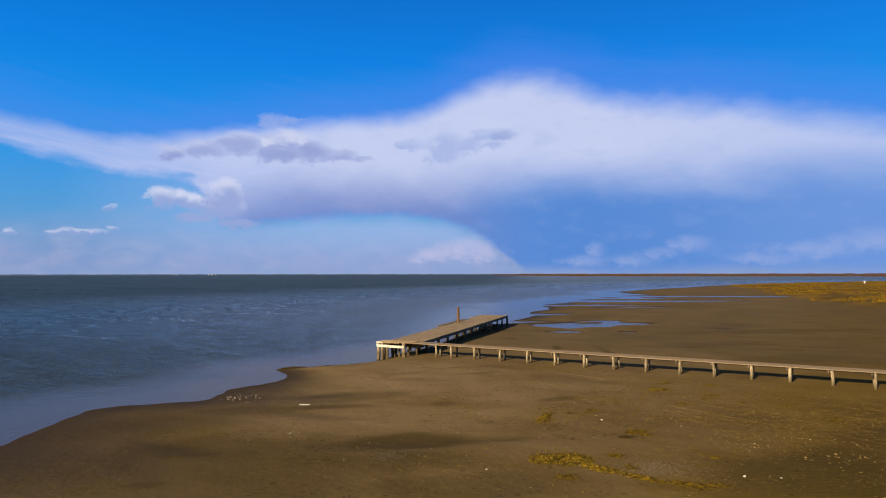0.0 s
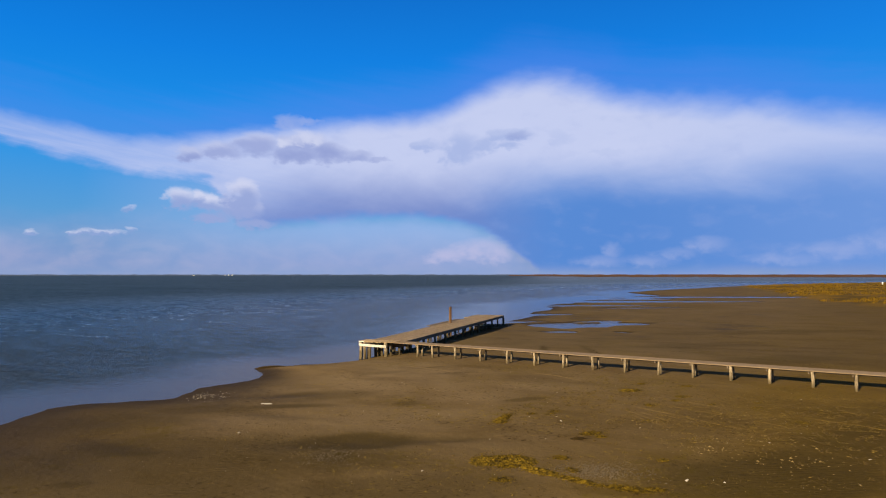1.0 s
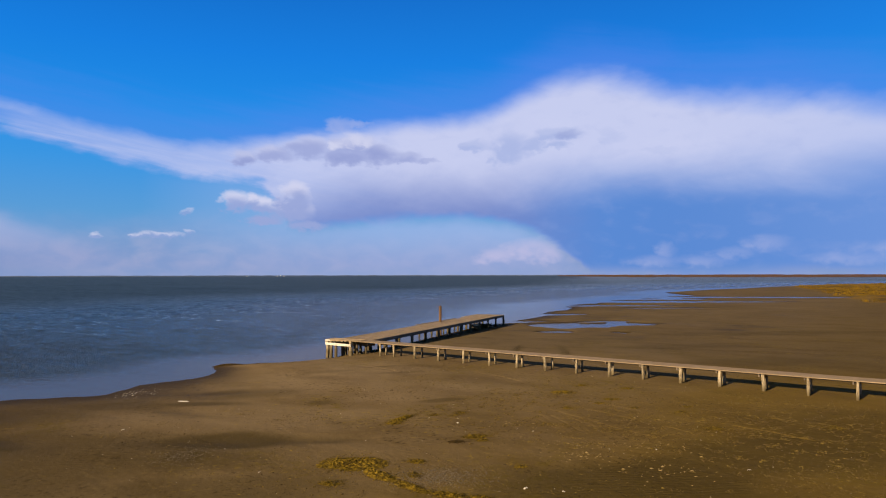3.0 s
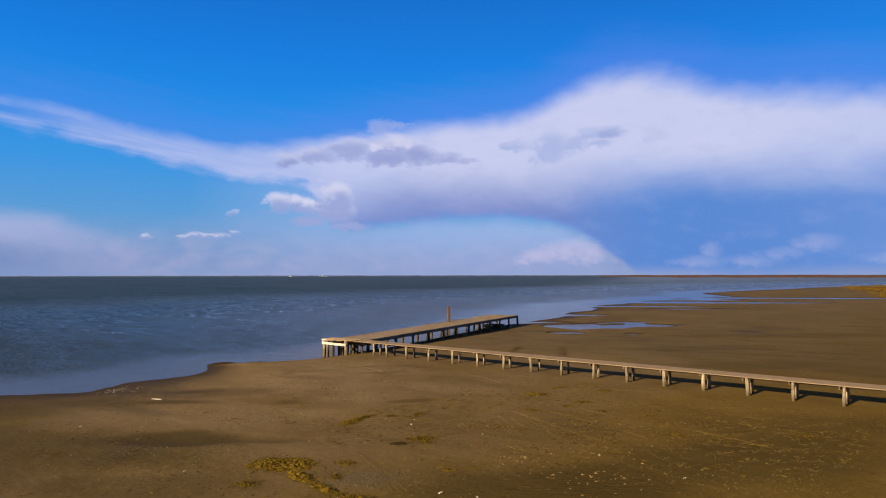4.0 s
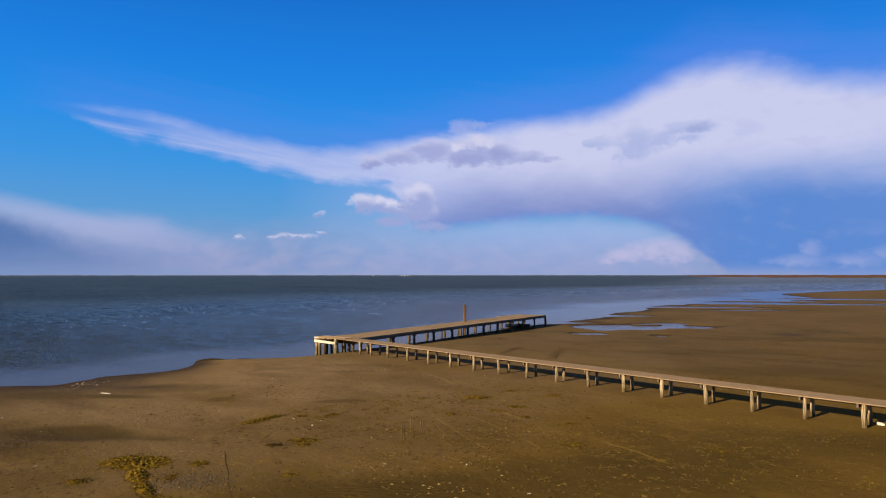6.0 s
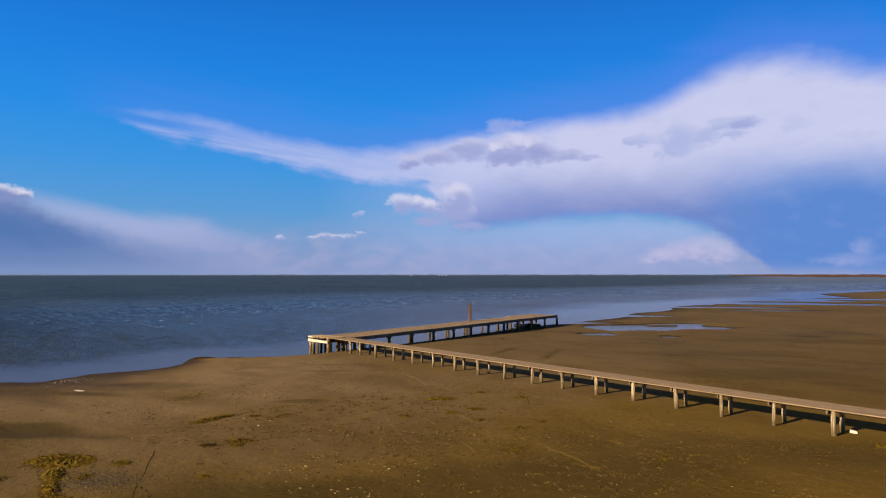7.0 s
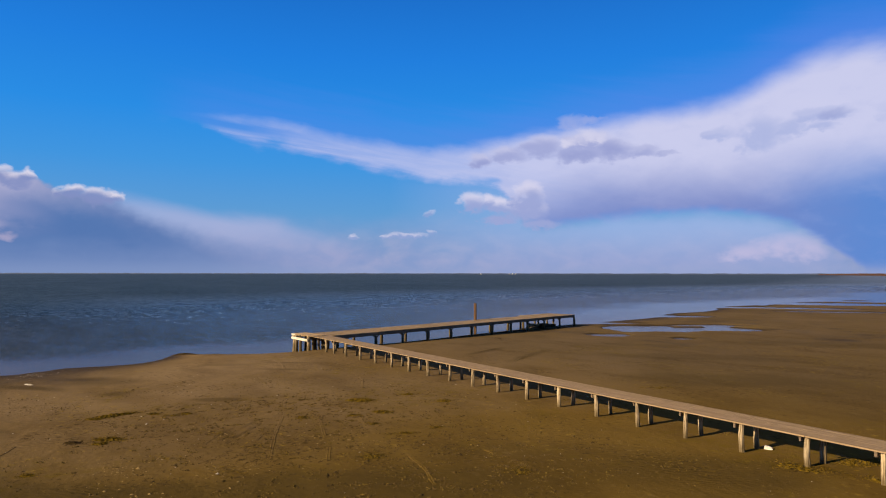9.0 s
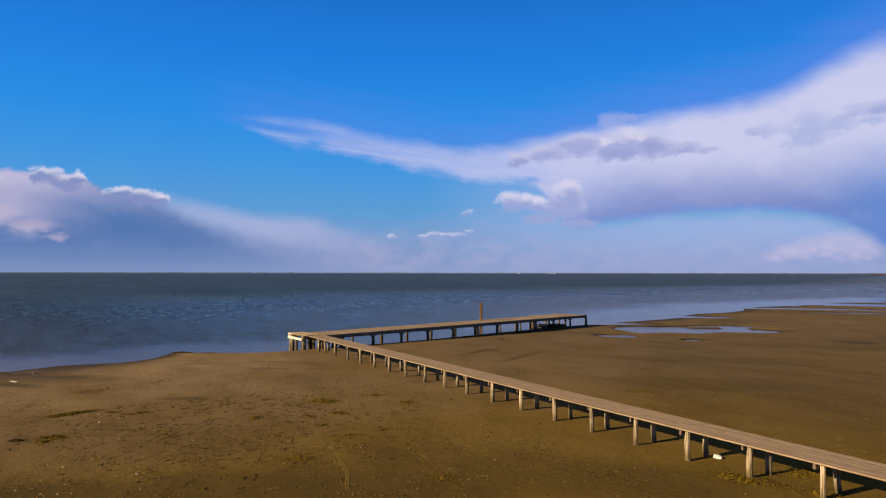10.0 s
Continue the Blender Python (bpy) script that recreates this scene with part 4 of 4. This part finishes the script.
def build_wreck():
    """Old boards and a pale crate lying under the outer end of the pier."""
    rnd = random.Random(9)
    x, y = -11.3, 30.2
    z = ground_at(x, y)
    crate = thing("wooden_crate", "pale broken wooden crate lying under the outer end of the pier", "crate", at=pose(x, y, z, 0, 3, 30))
    for s in (-1, 1):
        for h in (0.08, 0.28, 0.48):
            part("slat", box(1.3, 0.03, 0.14, 0.004, rnd, 0.01), WHITE if h > 0.4 else BEAM, crate, at=pose(0, 0.4 * s, h, 0, rnd.uniform(-2, 2), 0))
        for e in (-0.6, 0.6):
            part("corner_post", box(0.06, 0.06, 0.6, 0.004), BEAM, crate, at=pose(e, 0.36 * s, 0.3))
    for dx, dy, turn, long in ((1.2, 1.6, 20, 1.9), (0.4, 2.3, 70, 1.5), (-0.6, 1.4, -15, 2.2), (0.2, 3.2, 50, 1.7)):
        zz = ground_at(x + dx, y + dy)
        b = new("loose_board", mesh_of("loose_board", box(long, 0.22, 0.05, 0.005, rnd, 0.01), BEAM))
        b.matrix_basis = pose(x + dx, y + dy, zz + 0.06, rnd.uniform(-6, 6), rnd.uniform(-3, 3), turn)
        tagged(b, "dark loose board lying on wet sand under the pier", "board", "loose boards under the pier")


build_wreck()


def build_timber_stack():
    """Old beams stacked crosswise in the shade of the outer end."""
    rnd = random.Random(19)
    stack = thing("timber_stack", "dark stack of old timbers lying under the pier", "timber", at=PIER)
    for layer in range(3):
        for i in range(4):
            across = layer % 2
            x, y = (32.6 + 0.55 * i, 1.5) if across else (33.4, 0.9 + 0.42 * i)
            low = PIER @ Vector((33.4, 1.5, 0))
            z = ground_at(low.x, low.y) + 0.07 + 0.15 * layer
            part("beam", box(2.1 + rnd.uniform(-0.3, 0.3), 0.17, 0.14, 0.012, rnd, 0.01), PILE, stack, at=pose(x, y, z, 0, 0, (90 if across else 0) + rnd.uniform(-5, 5)))
    plank = new("plank", mesh_of("plank", box(1.5, 0.22, 0.05, 0.006, rnd, 0.01), STRAW))
    p = PIER @ Vector((29.6, 1.2, 0))
    plank.matrix_basis = pose(p.x, p.y, ground_at(p.x, p.y) + 0.10, 4, 3, 20)
    tagged(plank, "pale yellow plank lying on wet sand under the pier", "plank")


build_timber_stack()


# ---- weed, shells and litter on the sand ----


def tangle(name, label, cx, cy, rx, ry, turn, count, mat, seed, tall, thick):
    """A washed-up heap of seaweed: a lumpy torn mat, with bent ribbons lying over it and about it."""
    rnd = random.Random(seed)
    c, s = math.cos(radians(turn)), math.sin(radians(turn))
    verts, faces = [], []
    base = ground_at(cx, cy)
    # the mat: small cells where the weed lies thick, torn open elsewhere
    cell = 0.045 if rx * ry > 0.15 else 0.03
    us, vs = np.arange(-1.45 * rx, 1.45 * rx, cell), np.arange(-1.45 * ry, 1.45 * ry, cell)
    gu, gv = np.meshgrid(us, vs)
    rng = np.random.RandomState(seed)
    gu, gv = gu + rng.uniform(-0.3, 0.3, gu.shape) * cell, gv + rng.uniform(-0.3, 0.3, gv.shape) * cell
    x, y = cx + gu * c - gv * s, cy + gu * s + gv * c
    fill = thick + 0.12 - (gu / rx) ** 2 - (gv / ry) ** 2 + 0.38 * lumps(x, y, seed, 2.6, 4) + 0.14 * rng.uniform(-1, 1, gu.shape)
    z = height(x.ravel(), y.ravel()).reshape(x.shape) - 0.012 + np.clip(fill, 0, 1.2) * tall * rng.uniform(0.25, 1.25, gu.shape) + np.where(fill > 0, 0.012, -0.03)
    rows, cols = gu.shape
    index = {}

    def corner(i, j):
        if (i, j) not in index:
            index[i, j] = len(verts)
            verts.append((x[i, j] - cx, y[i, j] - cy, z[i, j] - base))
        return index[i, j]

    for i in range(rows - 1):
        for j in range(cols - 1):
            if fill[i, j] + fill[i + 1, j + 1] + fill[i, j + 1] + fill[i + 1, j] > 0:
                faces.append((corner(i, j), corner(i, j + 1), corner(i + 1, j + 1), corner(i + 1, j)))
    # ribbons
    spots = [(rnd.gauss(0, 0.62), rnd.gauss(0, 0.62)) for _ in range(count)]
    xs = np.array([cx + u * rx * c - v * ry * s for u, v in spots])
    ys = np.array([cy + u * rx * s + v * ry * c for u, v in spots])
    for (u, v), px, py, pz in zip(spots, xs, ys, height(xs, ys)):
        a = rnd.uniform(0, 6.283)
        ln, w = rnd.uniform(0.04, 0.14), rnd.uniform(0.006, 0.016)
        heap = tall * max(0.0, 1 - (u * u + v * v)) * rnd.uniform(0.2, 1.1)
        dx, dy = math.cos(a), math.sin(a)
        i = len(verts)
        for f, up in ((-0.5, -0.004), (0.0, rnd.uniform(0.004, 0.02)), (0.5, -0.002)):
            b = rnd.uniform(-0.05, 0.05)
            for e in (-1, 1):
                verts.append((px + dx * ln * f - dy * (w * e + b) - cx, py + dy * ln * f + dx * (w * e + b) - cy, pz + heap + up + 0.002 * e - base))
        faces += [(i, i + 2, i + 3, i + 1), (i + 2, i + 4, i + 5, i + 3)]
    me = bpy.data.meshes.new(name)
    me.from_pydata(verts, [], faces)
    me.materials.append(mat)
    ob = new(name, me)
    ob.location = (cx, cy, base)
    return tagged(ob, label, "seaweed", "washed-up seaweed", "stuff")


HEAPS = [  # x, y, half length, half width, turn, ribbons, dark, how closed
    (18.9, -22.5, 1.05, 0.85, 35, 900, 0, 1.0), (20.5, -22.95, 0.80, 0.30, -12, 380, 0, 0.9), (21.9, -23.25, 0.85, 0.25, -10, 320, 0, 0.7), (23.3, -23.2, 0.80, 0.30, 5, 340, 0, 0.8), (24.1, -22.8, 0.40, 0.20, 20, 120, 0, 0.5),
    (20.4, -21.05, 0.40, 0.32, 30, 130, 0, 0.45), (19.8, -24.4, 0.45, 0.35, 40, 120, 0, 0.3), (21.3, -22.3, 0.30, 0.40, 40, 90, 0, 0.4),
    (15.75, -16.3, 1.15, 0.30, 97, 330, 0, 0.65), (16.05, -17.0, 0.40, 0.35, 60, 120, 0, 0.5), (16.5, -14.9, 0.35, 0.20, 60, 60, 0, 0.3), (17.2, -14.4, 0.45, 0.22, 60, 70, 0, 0.25),
    (20.05, -17.05, 0.60, 0.35, 60, 260, 0, 0.6), (20.6, -17.4, 0.30, 0.28, 44, 90, 0, 0.4), (19.95, -18.15, 0.34, 0.22, 44, 70, 1, 0.6),
    (18.55, -6.45, 0.72, 0.42, 50, 260, 0, 0.75), (21.35, -6.85, 0.55, 0.40, 60, 170, 0, 0.5), (21.3, -8.15, 0.34, 0.30, 60, 90, 0, 0.4), (20.75, -3.4, 0.42, 0.40, 60, 110, 0, 0.45), (18.4, -3.9, 0.34, 0.36, 60, 90, 0, 0.45),
    (17.15, -13.8, 0.34, 0.28, 59, 70, 0, 0.4), (20.5, -10.1, 0.28, 0.30, 59, 80, 0, 0.4), (27.1, -10.4, 0.50, 0.45, 60, 150, 0, 0.25), (25.05, -7.9, 0.50, 0.28, 60, 90, 0, 0.3), (23.0, -8.2, 0.34, 0.26, 59, 70, 0, 0.35),
    (24.9, -6.5, 0.24, 0.26, 60, 50, 0, 0.35), (24.1, 7.6, 1.25, 0.45, 60, 160, 0, 0.1), (36.1, 1.9, 1.1, 0.6, 60, 330, 0, 0.35), (35.5, -0.2, 1.2, 0.6, 20, 300, 0, 0.25), (37.4, 0.4, 0.9, 0.5, 10, 160, 0, 0.2), (31.0, -7.5, 0.40, 0.55, 43, 110, 0, 0.2),
    (23.5, -19.6, 0.30, 0.22, 43, 60, 0, 0.4), (-7.3, -8.55, 1.15, 0.45, 40, 420, 1, 1.0), (-5.6, -6.6, 0.9, 0.16, 62, 120, 1, 0.4), (33.6, -3.0, 1.8, 0.8, -20, 60, 0, -0.3), (28.5, -7.5, 1.5, 0.8, 10, 60, 0, -0.3),
    (23.7, -15.9, 0.9, 0.35, 31, 90, 0, -0.1), (26.2, -14.7, 1.0, 0.5, 31, 90, 0, -0.2), (21.1, -13.8, 1.4, 0.4, 31, 110, 0, -0.2), (24.2, -13.0, 1.4, 0.4, 31, 100, 0, -0.2),
    (6.0, 10.6, 1.9, 0.16, 118, 60, 1, -0.15), (11.0, 9.8, 2.4, 0.16, 122, 70, 1, -0.2), (-2.0, 18.0, 0.3, 1.2, 60, 60, 1, 0.2)]


def build_weed():
    for i, (x, y, rx, ry, turn, count, dark, thick) in enumerate(HEAPS):
        tangle("seaweed_heap", "brown dried seaweed scraps on the sand" if dark else "yellow-green seaweed heap washed up on the sand",
               x, y, rx, ry, turn, count, WEED_DARK if dark else WEED, 100 + i, 0.10 if x < -7 else 0.075 if count > 250 else 0.05, thick)


build_weed()


def build_scatter():
    """Crumbs of weed and shell strewn over the beach."""
    rnd = random.Random(77)

    def strew(name, label, category, mat, count, where, size):
        pts = []
        while len(pts) < count:
            pts.append(where())
        xs, ys = np.array([p[0] for p in pts]), np.array([p[1] for p in pts])
        d = land_distance(xs, ys)
        zs = height(xs, ys)
        verts, faces = [], []
        for x, y, z, inland in zip(xs, ys, zs, d):
            if inland < 0.6:
                continue
            r = rnd.uniform(*size) * (1 if rnd.random() < 0.85 else 1.8)
            i = len(verts)
            k = 5
            q = rnd.uniform(0.25, 0.9)
            t = rnd.uniform(0, 6.3)
            for j in range(k):
                a = 2 * math.pi * j / k
                u, v = r * rnd.uniform(0.7, 1.2) * math.cos(a), r * q * rnd.uniform(0.7, 1.2) * math.sin(a)
                verts.append((x + u * math.cos(t) - v * math.sin(t), y + u * math.sin(t) + v * math.cos(t), z - 0.004))
            verts.append((x, y, z + 0.005 + r * rnd.uniform(0.12, 0.45)))
            faces += [(i + j, i + (j + 1) % k, i + k) for j in range(k)]
        me = bpy.data.meshes.new(name)
        me.from_pydata(verts, [], faces)
        me.materials.append(mat)
        tagged(new(name, me), label, category, kind="stuff")

    centres = [(rnd.uniform(8, 38), rnd.uniform(-27, -2), rnd.uniform(0, 6.3), rnd.uniform(0.3, 1.8)) for _ in range(230)]

    def clustered():
        cx, cy, turn, long = rnd.choice(centres)
        u, v = rnd.gauss(0, long), rnd.gauss(0, 0.35)
        return cx + u * math.cos(turn) - v * math.sin(turn), cy + u * math.sin(turn) + v * math.cos(turn)

    tufts = [(rnd.uniform(15, 33), rnd.gauss(-10.0, 3.6), rnd.uniform(0.03, 0.16)) for _ in range(900)]

    def tufted():
        cx, cy, r = rnd.choice(tufts)
        return cx + rnd.gauss(0, r), cy + rnd.gauss(0, r)

    def spread(cx, cy, rx, ry, turn):
        def one():
            u, v = rnd.gauss(0, rx * 0.6), rnd.gauss(0, ry * 0.6)
            return cx + u * math.cos(turn) - v * math.sin(turn), cy + u * math.sin(turn) + v * math.cos(turn)
        return one

    strew("weed_crumbs", "small dark scraps of dry weed strewn on the sand", "seaweed", BROWN, 7000, clustered, (0.012, 0.05))
    strew("weed_tufts", "small brown tufts of dry weed strewn on the sand", "seaweed", BROWN, 7500, tufted, (0.016, 0.055))
    strew("yellow_weed_crumbs", "small yellowish scraps of weed strewn on the sand", "seaweed", OLIVE, 5000, clustered, (0.012, 0.045))
    strew("yellow_weed_tufts", "small yellowish tufts of weed strewn on the sand", "seaweed", OLIVE, 6000, tufted, (0.014, 0.045))
    strew("shell_gravel", "grey broken shell gravel lying in a patch on the sand", "gravel", GRAVEL, 3000, spread(22.0, -22.0, 1.2, 0.9, 0.75), (0.012, 0.035))
    strew("dark_gravel", "dark grey gravel lying in a damp hollow", "gravel", GRAVEL, 1300, spread(13.3, -25.0, 0.8, 1.2, 0.75), (0.012, 0.03))
    for cx, cy, rx, ry in ((23.6, -15.9, 1.1, 0.5), (26.2, -14.7, 1.3, 0.8), (24.4, -17.4, 0.8, 0.5), (21.1, -13.8, 1.8, 0.5), (27.3, -17.6, 1.5, 1.0), (24.4, -10.6, 2.0, 1.0)):
        strew("straw_scraps", "pale straw-coloured weed scraps strewn on the sand", "seaweed", STRAW, 55, spread(cx, cy, rx, ry, 0.55), (0.015, 0.055))
    strew("sea_foam", "thin pale foam scraps left along the waterline", "foam", SHELL, 120, lambda: (-2.6 + rnd.gauss(0, 0.9) + 1.0, -18.6 + rnd.gauss(0, 0.8)), (0.015, 0.05))
    strew("shell_grit", "broken pale shells strewn on the sand", "shells", SHELL, 260, lambda: (rnd.uniform(6, 40), rnd.uniform(-30, 0)), (0.012, 0.035))


build_scatter()


def build_shell(x, y, r, seed):
    rnd = random.Random(seed)
    bm = bmesh.new()
    n = 11
    rim = []
    for i in range(n):
        a = math.pi * (i / (n - 1)) * 1.25 - 0.4
        rr = r * (1.0 + 0.06 * (i % 2)) * rnd.uniform(0.95, 1.05)
        rim.append(bm.verts.new((rr * math.cos(a), rr * math.sin(a) * 0.9, -0.005)))
    mid = [bm.verts.new((v.co.x * 0.6, v.co.y * 0.6 - 0.1 * r, r * 0.38)) for v in rim]
    hinge = bm.verts.new((0, -0.5 * r, 0.1 * r))
    for i in range(n - 1):
        bm.faces.new((rim[i], rim[i + 1], mid[i + 1], mid[i]))
        bm.faces.new((mid[i], mid[i + 1], hinge))
    ob = new("shell", mesh_of("shell", bm, SHELL))
    ob.matrix_basis = pose(x, y, ground_at(x, y) + 0.004, 0, 0, rnd.uniform(0, 360))
    return tagged(ob, "pale clam shell lying on brown sand", "shell", "shells on the beach")


for i, (x, y, r) in enumerate(((24.7, -21.4, 0.08), (18.15, -15.5, 0.06), (29.5, -15.8, 0.06), (7.7, -24.2, 0.07), (17.2, -24.9, 0.05), (26.3, -15.0, 0.05))):
    build_shell(x, y, r, 300 + i)


def build_foam_box():
    rnd = random.Random(12)
    x, y = 33.6, 1.0
    bm = bmesh.new()
    bmesh.ops.create_cube(bm, size=1.0, matrix=Matrix.Diagonal((0.25, 0.15, 0.11, 1)))
    bmesh.ops.bevel(bm, geom=bm.edges[:], offset=0.016, segments=2, affect="EDGES")
    bmesh.ops.subdivide_edges(bm, edges=bm.edges[:], cuts=1)
    for v in bm.verts:
        v.co += Vector((rnd.uniform(-1, 1), rnd.uniform(-1, 1), rnd.uniform(-1, 1))) * 0.009
        if v.co.x > 0.1 and v.co.z > 0.0:
            v.co.z -= 0.03
    ob = new("foam_block", mesh_of("foam_block", bm, FOAMBOX))
    ob.matrix_basis = pose(x, y, ground_at(x, y) + 0.05, 4, 3, 25)
    tagged(ob, "broken white foam block lying under the boardwalk", "foam block")


build_foam_box()


def build_pale_board():
    rnd = random.Random(15)
    ob = new("driftwood_board", mesh_of("driftwood_board", box(0.55, 0.14, 0.03, 0.006, rnd, 0.012), WHITE))
    ob.matrix_basis = pose(3.6, -18.9, ground_at(3.6, -18.9) + 0.02, 2, 3, 35)
    tagged(ob, "short pale driftwood board lying on wet sand", "board")


build_pale_board()


def build_driftwood(x0, y0, x1, y1, r, seed):
    rnd = random.Random(seed)
    n = 8
    bm = bmesh.new()
    rings = []
    for i in range(n + 1):
        f = i / n
        x, y = x0 + (x1 - x0) * f + rnd.uniform(-0.05, 0.05), y0 + (y1 - y0) * f + rnd.uniform(-0.05, 0.05)
        z = ground_at(x, y) + r * 0.4
        rr = r * (1 - 0.6 * f)
        rings.append([bm.verts.new((x - x0 + rr * math.cos(a), y - y0 + rr * math.cos(a) * 0.4, z + rr * math.sin(a))) for a in [2 * math.pi * j / 6 for j in range(6)]])
    for a, b in zip(rings, rings[1:]):
        for j in range(6):
            bm.faces.new((a[j], a[(j + 1) % 6], b[(j + 1) % 6], b[j]))
    bm.faces.new(rings[0][::-1])
    bm.faces.new(rings[-1])
    ob = new("stick", mesh_of("stick", bm, WEED_DARK))
    ob.location = (x0, y0, 0)
    tagged(ob, "thin dark driftwood stick lying on the sand", "stick", "sticks on the beach")


def build_track(points, wide, seed):
    """A shallow mark dragged through the sand: a low ridge of turned-up sand on each side of a groove."""
    rnd = random.Random(seed)
    pts = []
    for (ax, ay), (bx, by) in zip(points, points[1:]):
        n = max(2, int(math.hypot(bx - ax, by - ay) / 0.18))
        pts += [(ax + (bx - ax) * i / n, ay + (by - ay) * i / n) for i in range(n)]
    verts, faces = [], []
    x0, y0 = pts[0]
    base = ground_at(x0, y0)
    for i, (x, y) in enumerate(pts):
        j = min(i + 1, len(pts) - 1)
        dx, dy = pts[j][0] - pts[j - 1][0], pts[j][1] - pts[j - 1][1]
        ln = math.hypot(dx, dy) or 1.0
        nx, ny = -dy / ln, dx / ln
        z = ground_at(x, y) - base
        w = wide * rnd.uniform(0.7, 1.3)
        e = 0.0 if i in (0, len(pts) - 1) else 1.0
        for f, up in ((-1.4, -0.01), (-0.8, 0.014 * e * rnd.uniform(0.4, 1)), (0.0, 0.003), (0.8, 0.014 * e * rnd.uniform(0.4, 1)), (1.4, -0.01)):
            verts.append((x + nx * w * f - x0, y + ny * w * f - y0, z + up))
        if i:
            k = 5 * i
            faces += [(k - 5 + q, k - 4 + q, k + 1 + q, k + q) for q in range(4)]
    me = bpy.data.meshes.new("track")
    me.from_pydata(verts, [], faces)
    me.materials.append(SAND)
    ob = new("sand_track", me)
    ob.location = (x0, y0, base)
    tagged(ob, "shallow drag mark in the brown sand", "track", "tracks in the sand", "stuff")


TRACKS = [((25.85, -13.3), (23.05, -12.15), (19.7, -10.6)), ((22.5, -14.0), (19.7, -11.6)), ((23.1, -13.95), (20.35, -11.65)), ((23.35, -12.95), (21.1, -11.6)), ((22.6, -14.5), (20.4, -12.7)),
          ((16.8, -12.1), (15.3, -10.8)), ((2.4, -4.8), (5.3, -5.25), (7.0, -5.85)), ((23.95, -10.6), (21.4, -9.7), (20.45, -9.2)), ((27.5, -9.3), (29.1, -9.65), (30.8, -10.35)), ((28.1, -7.8), (27.3, -7.15)),
          ((28.3, -6.9), (29.2, -6.85)), ((26.8, -11.75), (25.1, -10.95)), ((21.1, -8.1), (23.6, -8.65)), ((10.7, -3.0), (13.0, -3.6), (15.3, -4.75))]
for i, line in enumerate(TRACKS):
    build_track(line, 0.06, 600 + i)


build_driftwood(19.5, -19.8, 24.3, -21.85, 0.009, 51)


# ---- the far marsh ----


def build_marsh():
    """Low clumps of golden grass over the raised flats."""
    rnd = random.Random(14)
    pts = []
    while len(pts) < 5200:
        y = 112 + (rnd.random() ** 1.5) * 430
        x = 27 - (y - 116) * 0.217 + rnd.random() ** 1.2 * 160
        if math.sin(x * 0.16 + 1.3 * math.sin(y * 0.05)) + math.sin(y * 0.09 + x * 0.05) > -0.9 + max(0.0, 0.9 - 0.03 * (x - 27 + (y - 116) * 0.217)):
            pts.append((x, y))
    xs, ys = np.array([p[0] for p in pts]), np.array([p[1] for p in pts])
    zs = height(xs, ys)
    verts, faces = [], []
    for x, y, z in zip(xs, ys, zs):
        if z < WATER + 0.1:
            continue
        tall = rnd.uniform(0.25, 0.8)
        wide = rnd.uniform(0.3, 1.0)
        for _ in range(7):
            a = rnd.uniform(0, 6.283)
            ox, oy = rnd.uniform(-wide, wide), rnd.uniform(-wide, wide)
            i = len(verts)
            w = rnd.uniform(0.08, 0.22)
            lx, ly = rnd.uniform(-0.2, 0.2), rnd.uniform(-0.2, 0.2)
            verts += [(x + ox - w * math.cos(a), y + oy - w * math.sin(a), z - 0.05), (x + ox + w * math.cos(a), y + oy + w * math.sin(a), z - 0.05),
                      (x + ox + lx, y + oy + ly, z + tall * rnd.uniform(0.6, 1.0))]
            faces.append((i, i + 1, i + 2))
    me = bpy.data.meshes.new("marsh_grass")
    me.from_pydata(verts, [], faces)
    me.materials.append(REED)
    tagged(new("marsh_grass", me), "golden-brown marsh grass on raised flats", "grass", kind="stuff")


build_marsh()


def build_far_hut(x, y, z, w, h, label, group=""):
    hut = thing("white_hut", label, "hut", group, at=pose(x, y, z, 0, 0, 20))
    part("wall", box(w, w, h * 0.75, 0.03), PAINT, hut, at=pose(0, 0, h * 0.375))
    bm = bmesh.new()
    a = w * 0.6
    base = [bm.verts.new(v) for v in ((-a, -a, 0), (a, -a, 0), (a, a, 0), (-a, a, 0))]
    ridge = [bm.verts.new((-a, 0, h * 0.25)), bm.verts.new((a, 0, h * 0.25))]
    bm.faces.new((base[0], base[1], ridge[1], ridge[0]))
    bm.faces.new((base[2], base[3], ridge[0], ridge[1]))
    bm.faces.new((base[1], base[2], ridge[1]))
    bm.faces.new((base[3], base[0], ridge[0]))
    bm.faces.new(base[::-1])
    part("roof", bm, PAINT, hut, at=pose(0, 0, h * 0.75))


build_far_hut(39.2, 433, ground_at(39.2, 433) - 0.1, 0.6, 1.7, "small white marker hut standing in the marsh")
for bearing, w, h in ((-50.2, 8, 4), (-49.95, 6, 6), (-49.65, 9, 4), (-52.6, 12, 3)):
    b = radians(bearing)
    build_far_hut(27.5 + 4300 * math.sin(b), -45 + 4300 * math.cos(b), WATER, w, h, "distant white building on the horizon", "buildings on the far coast")
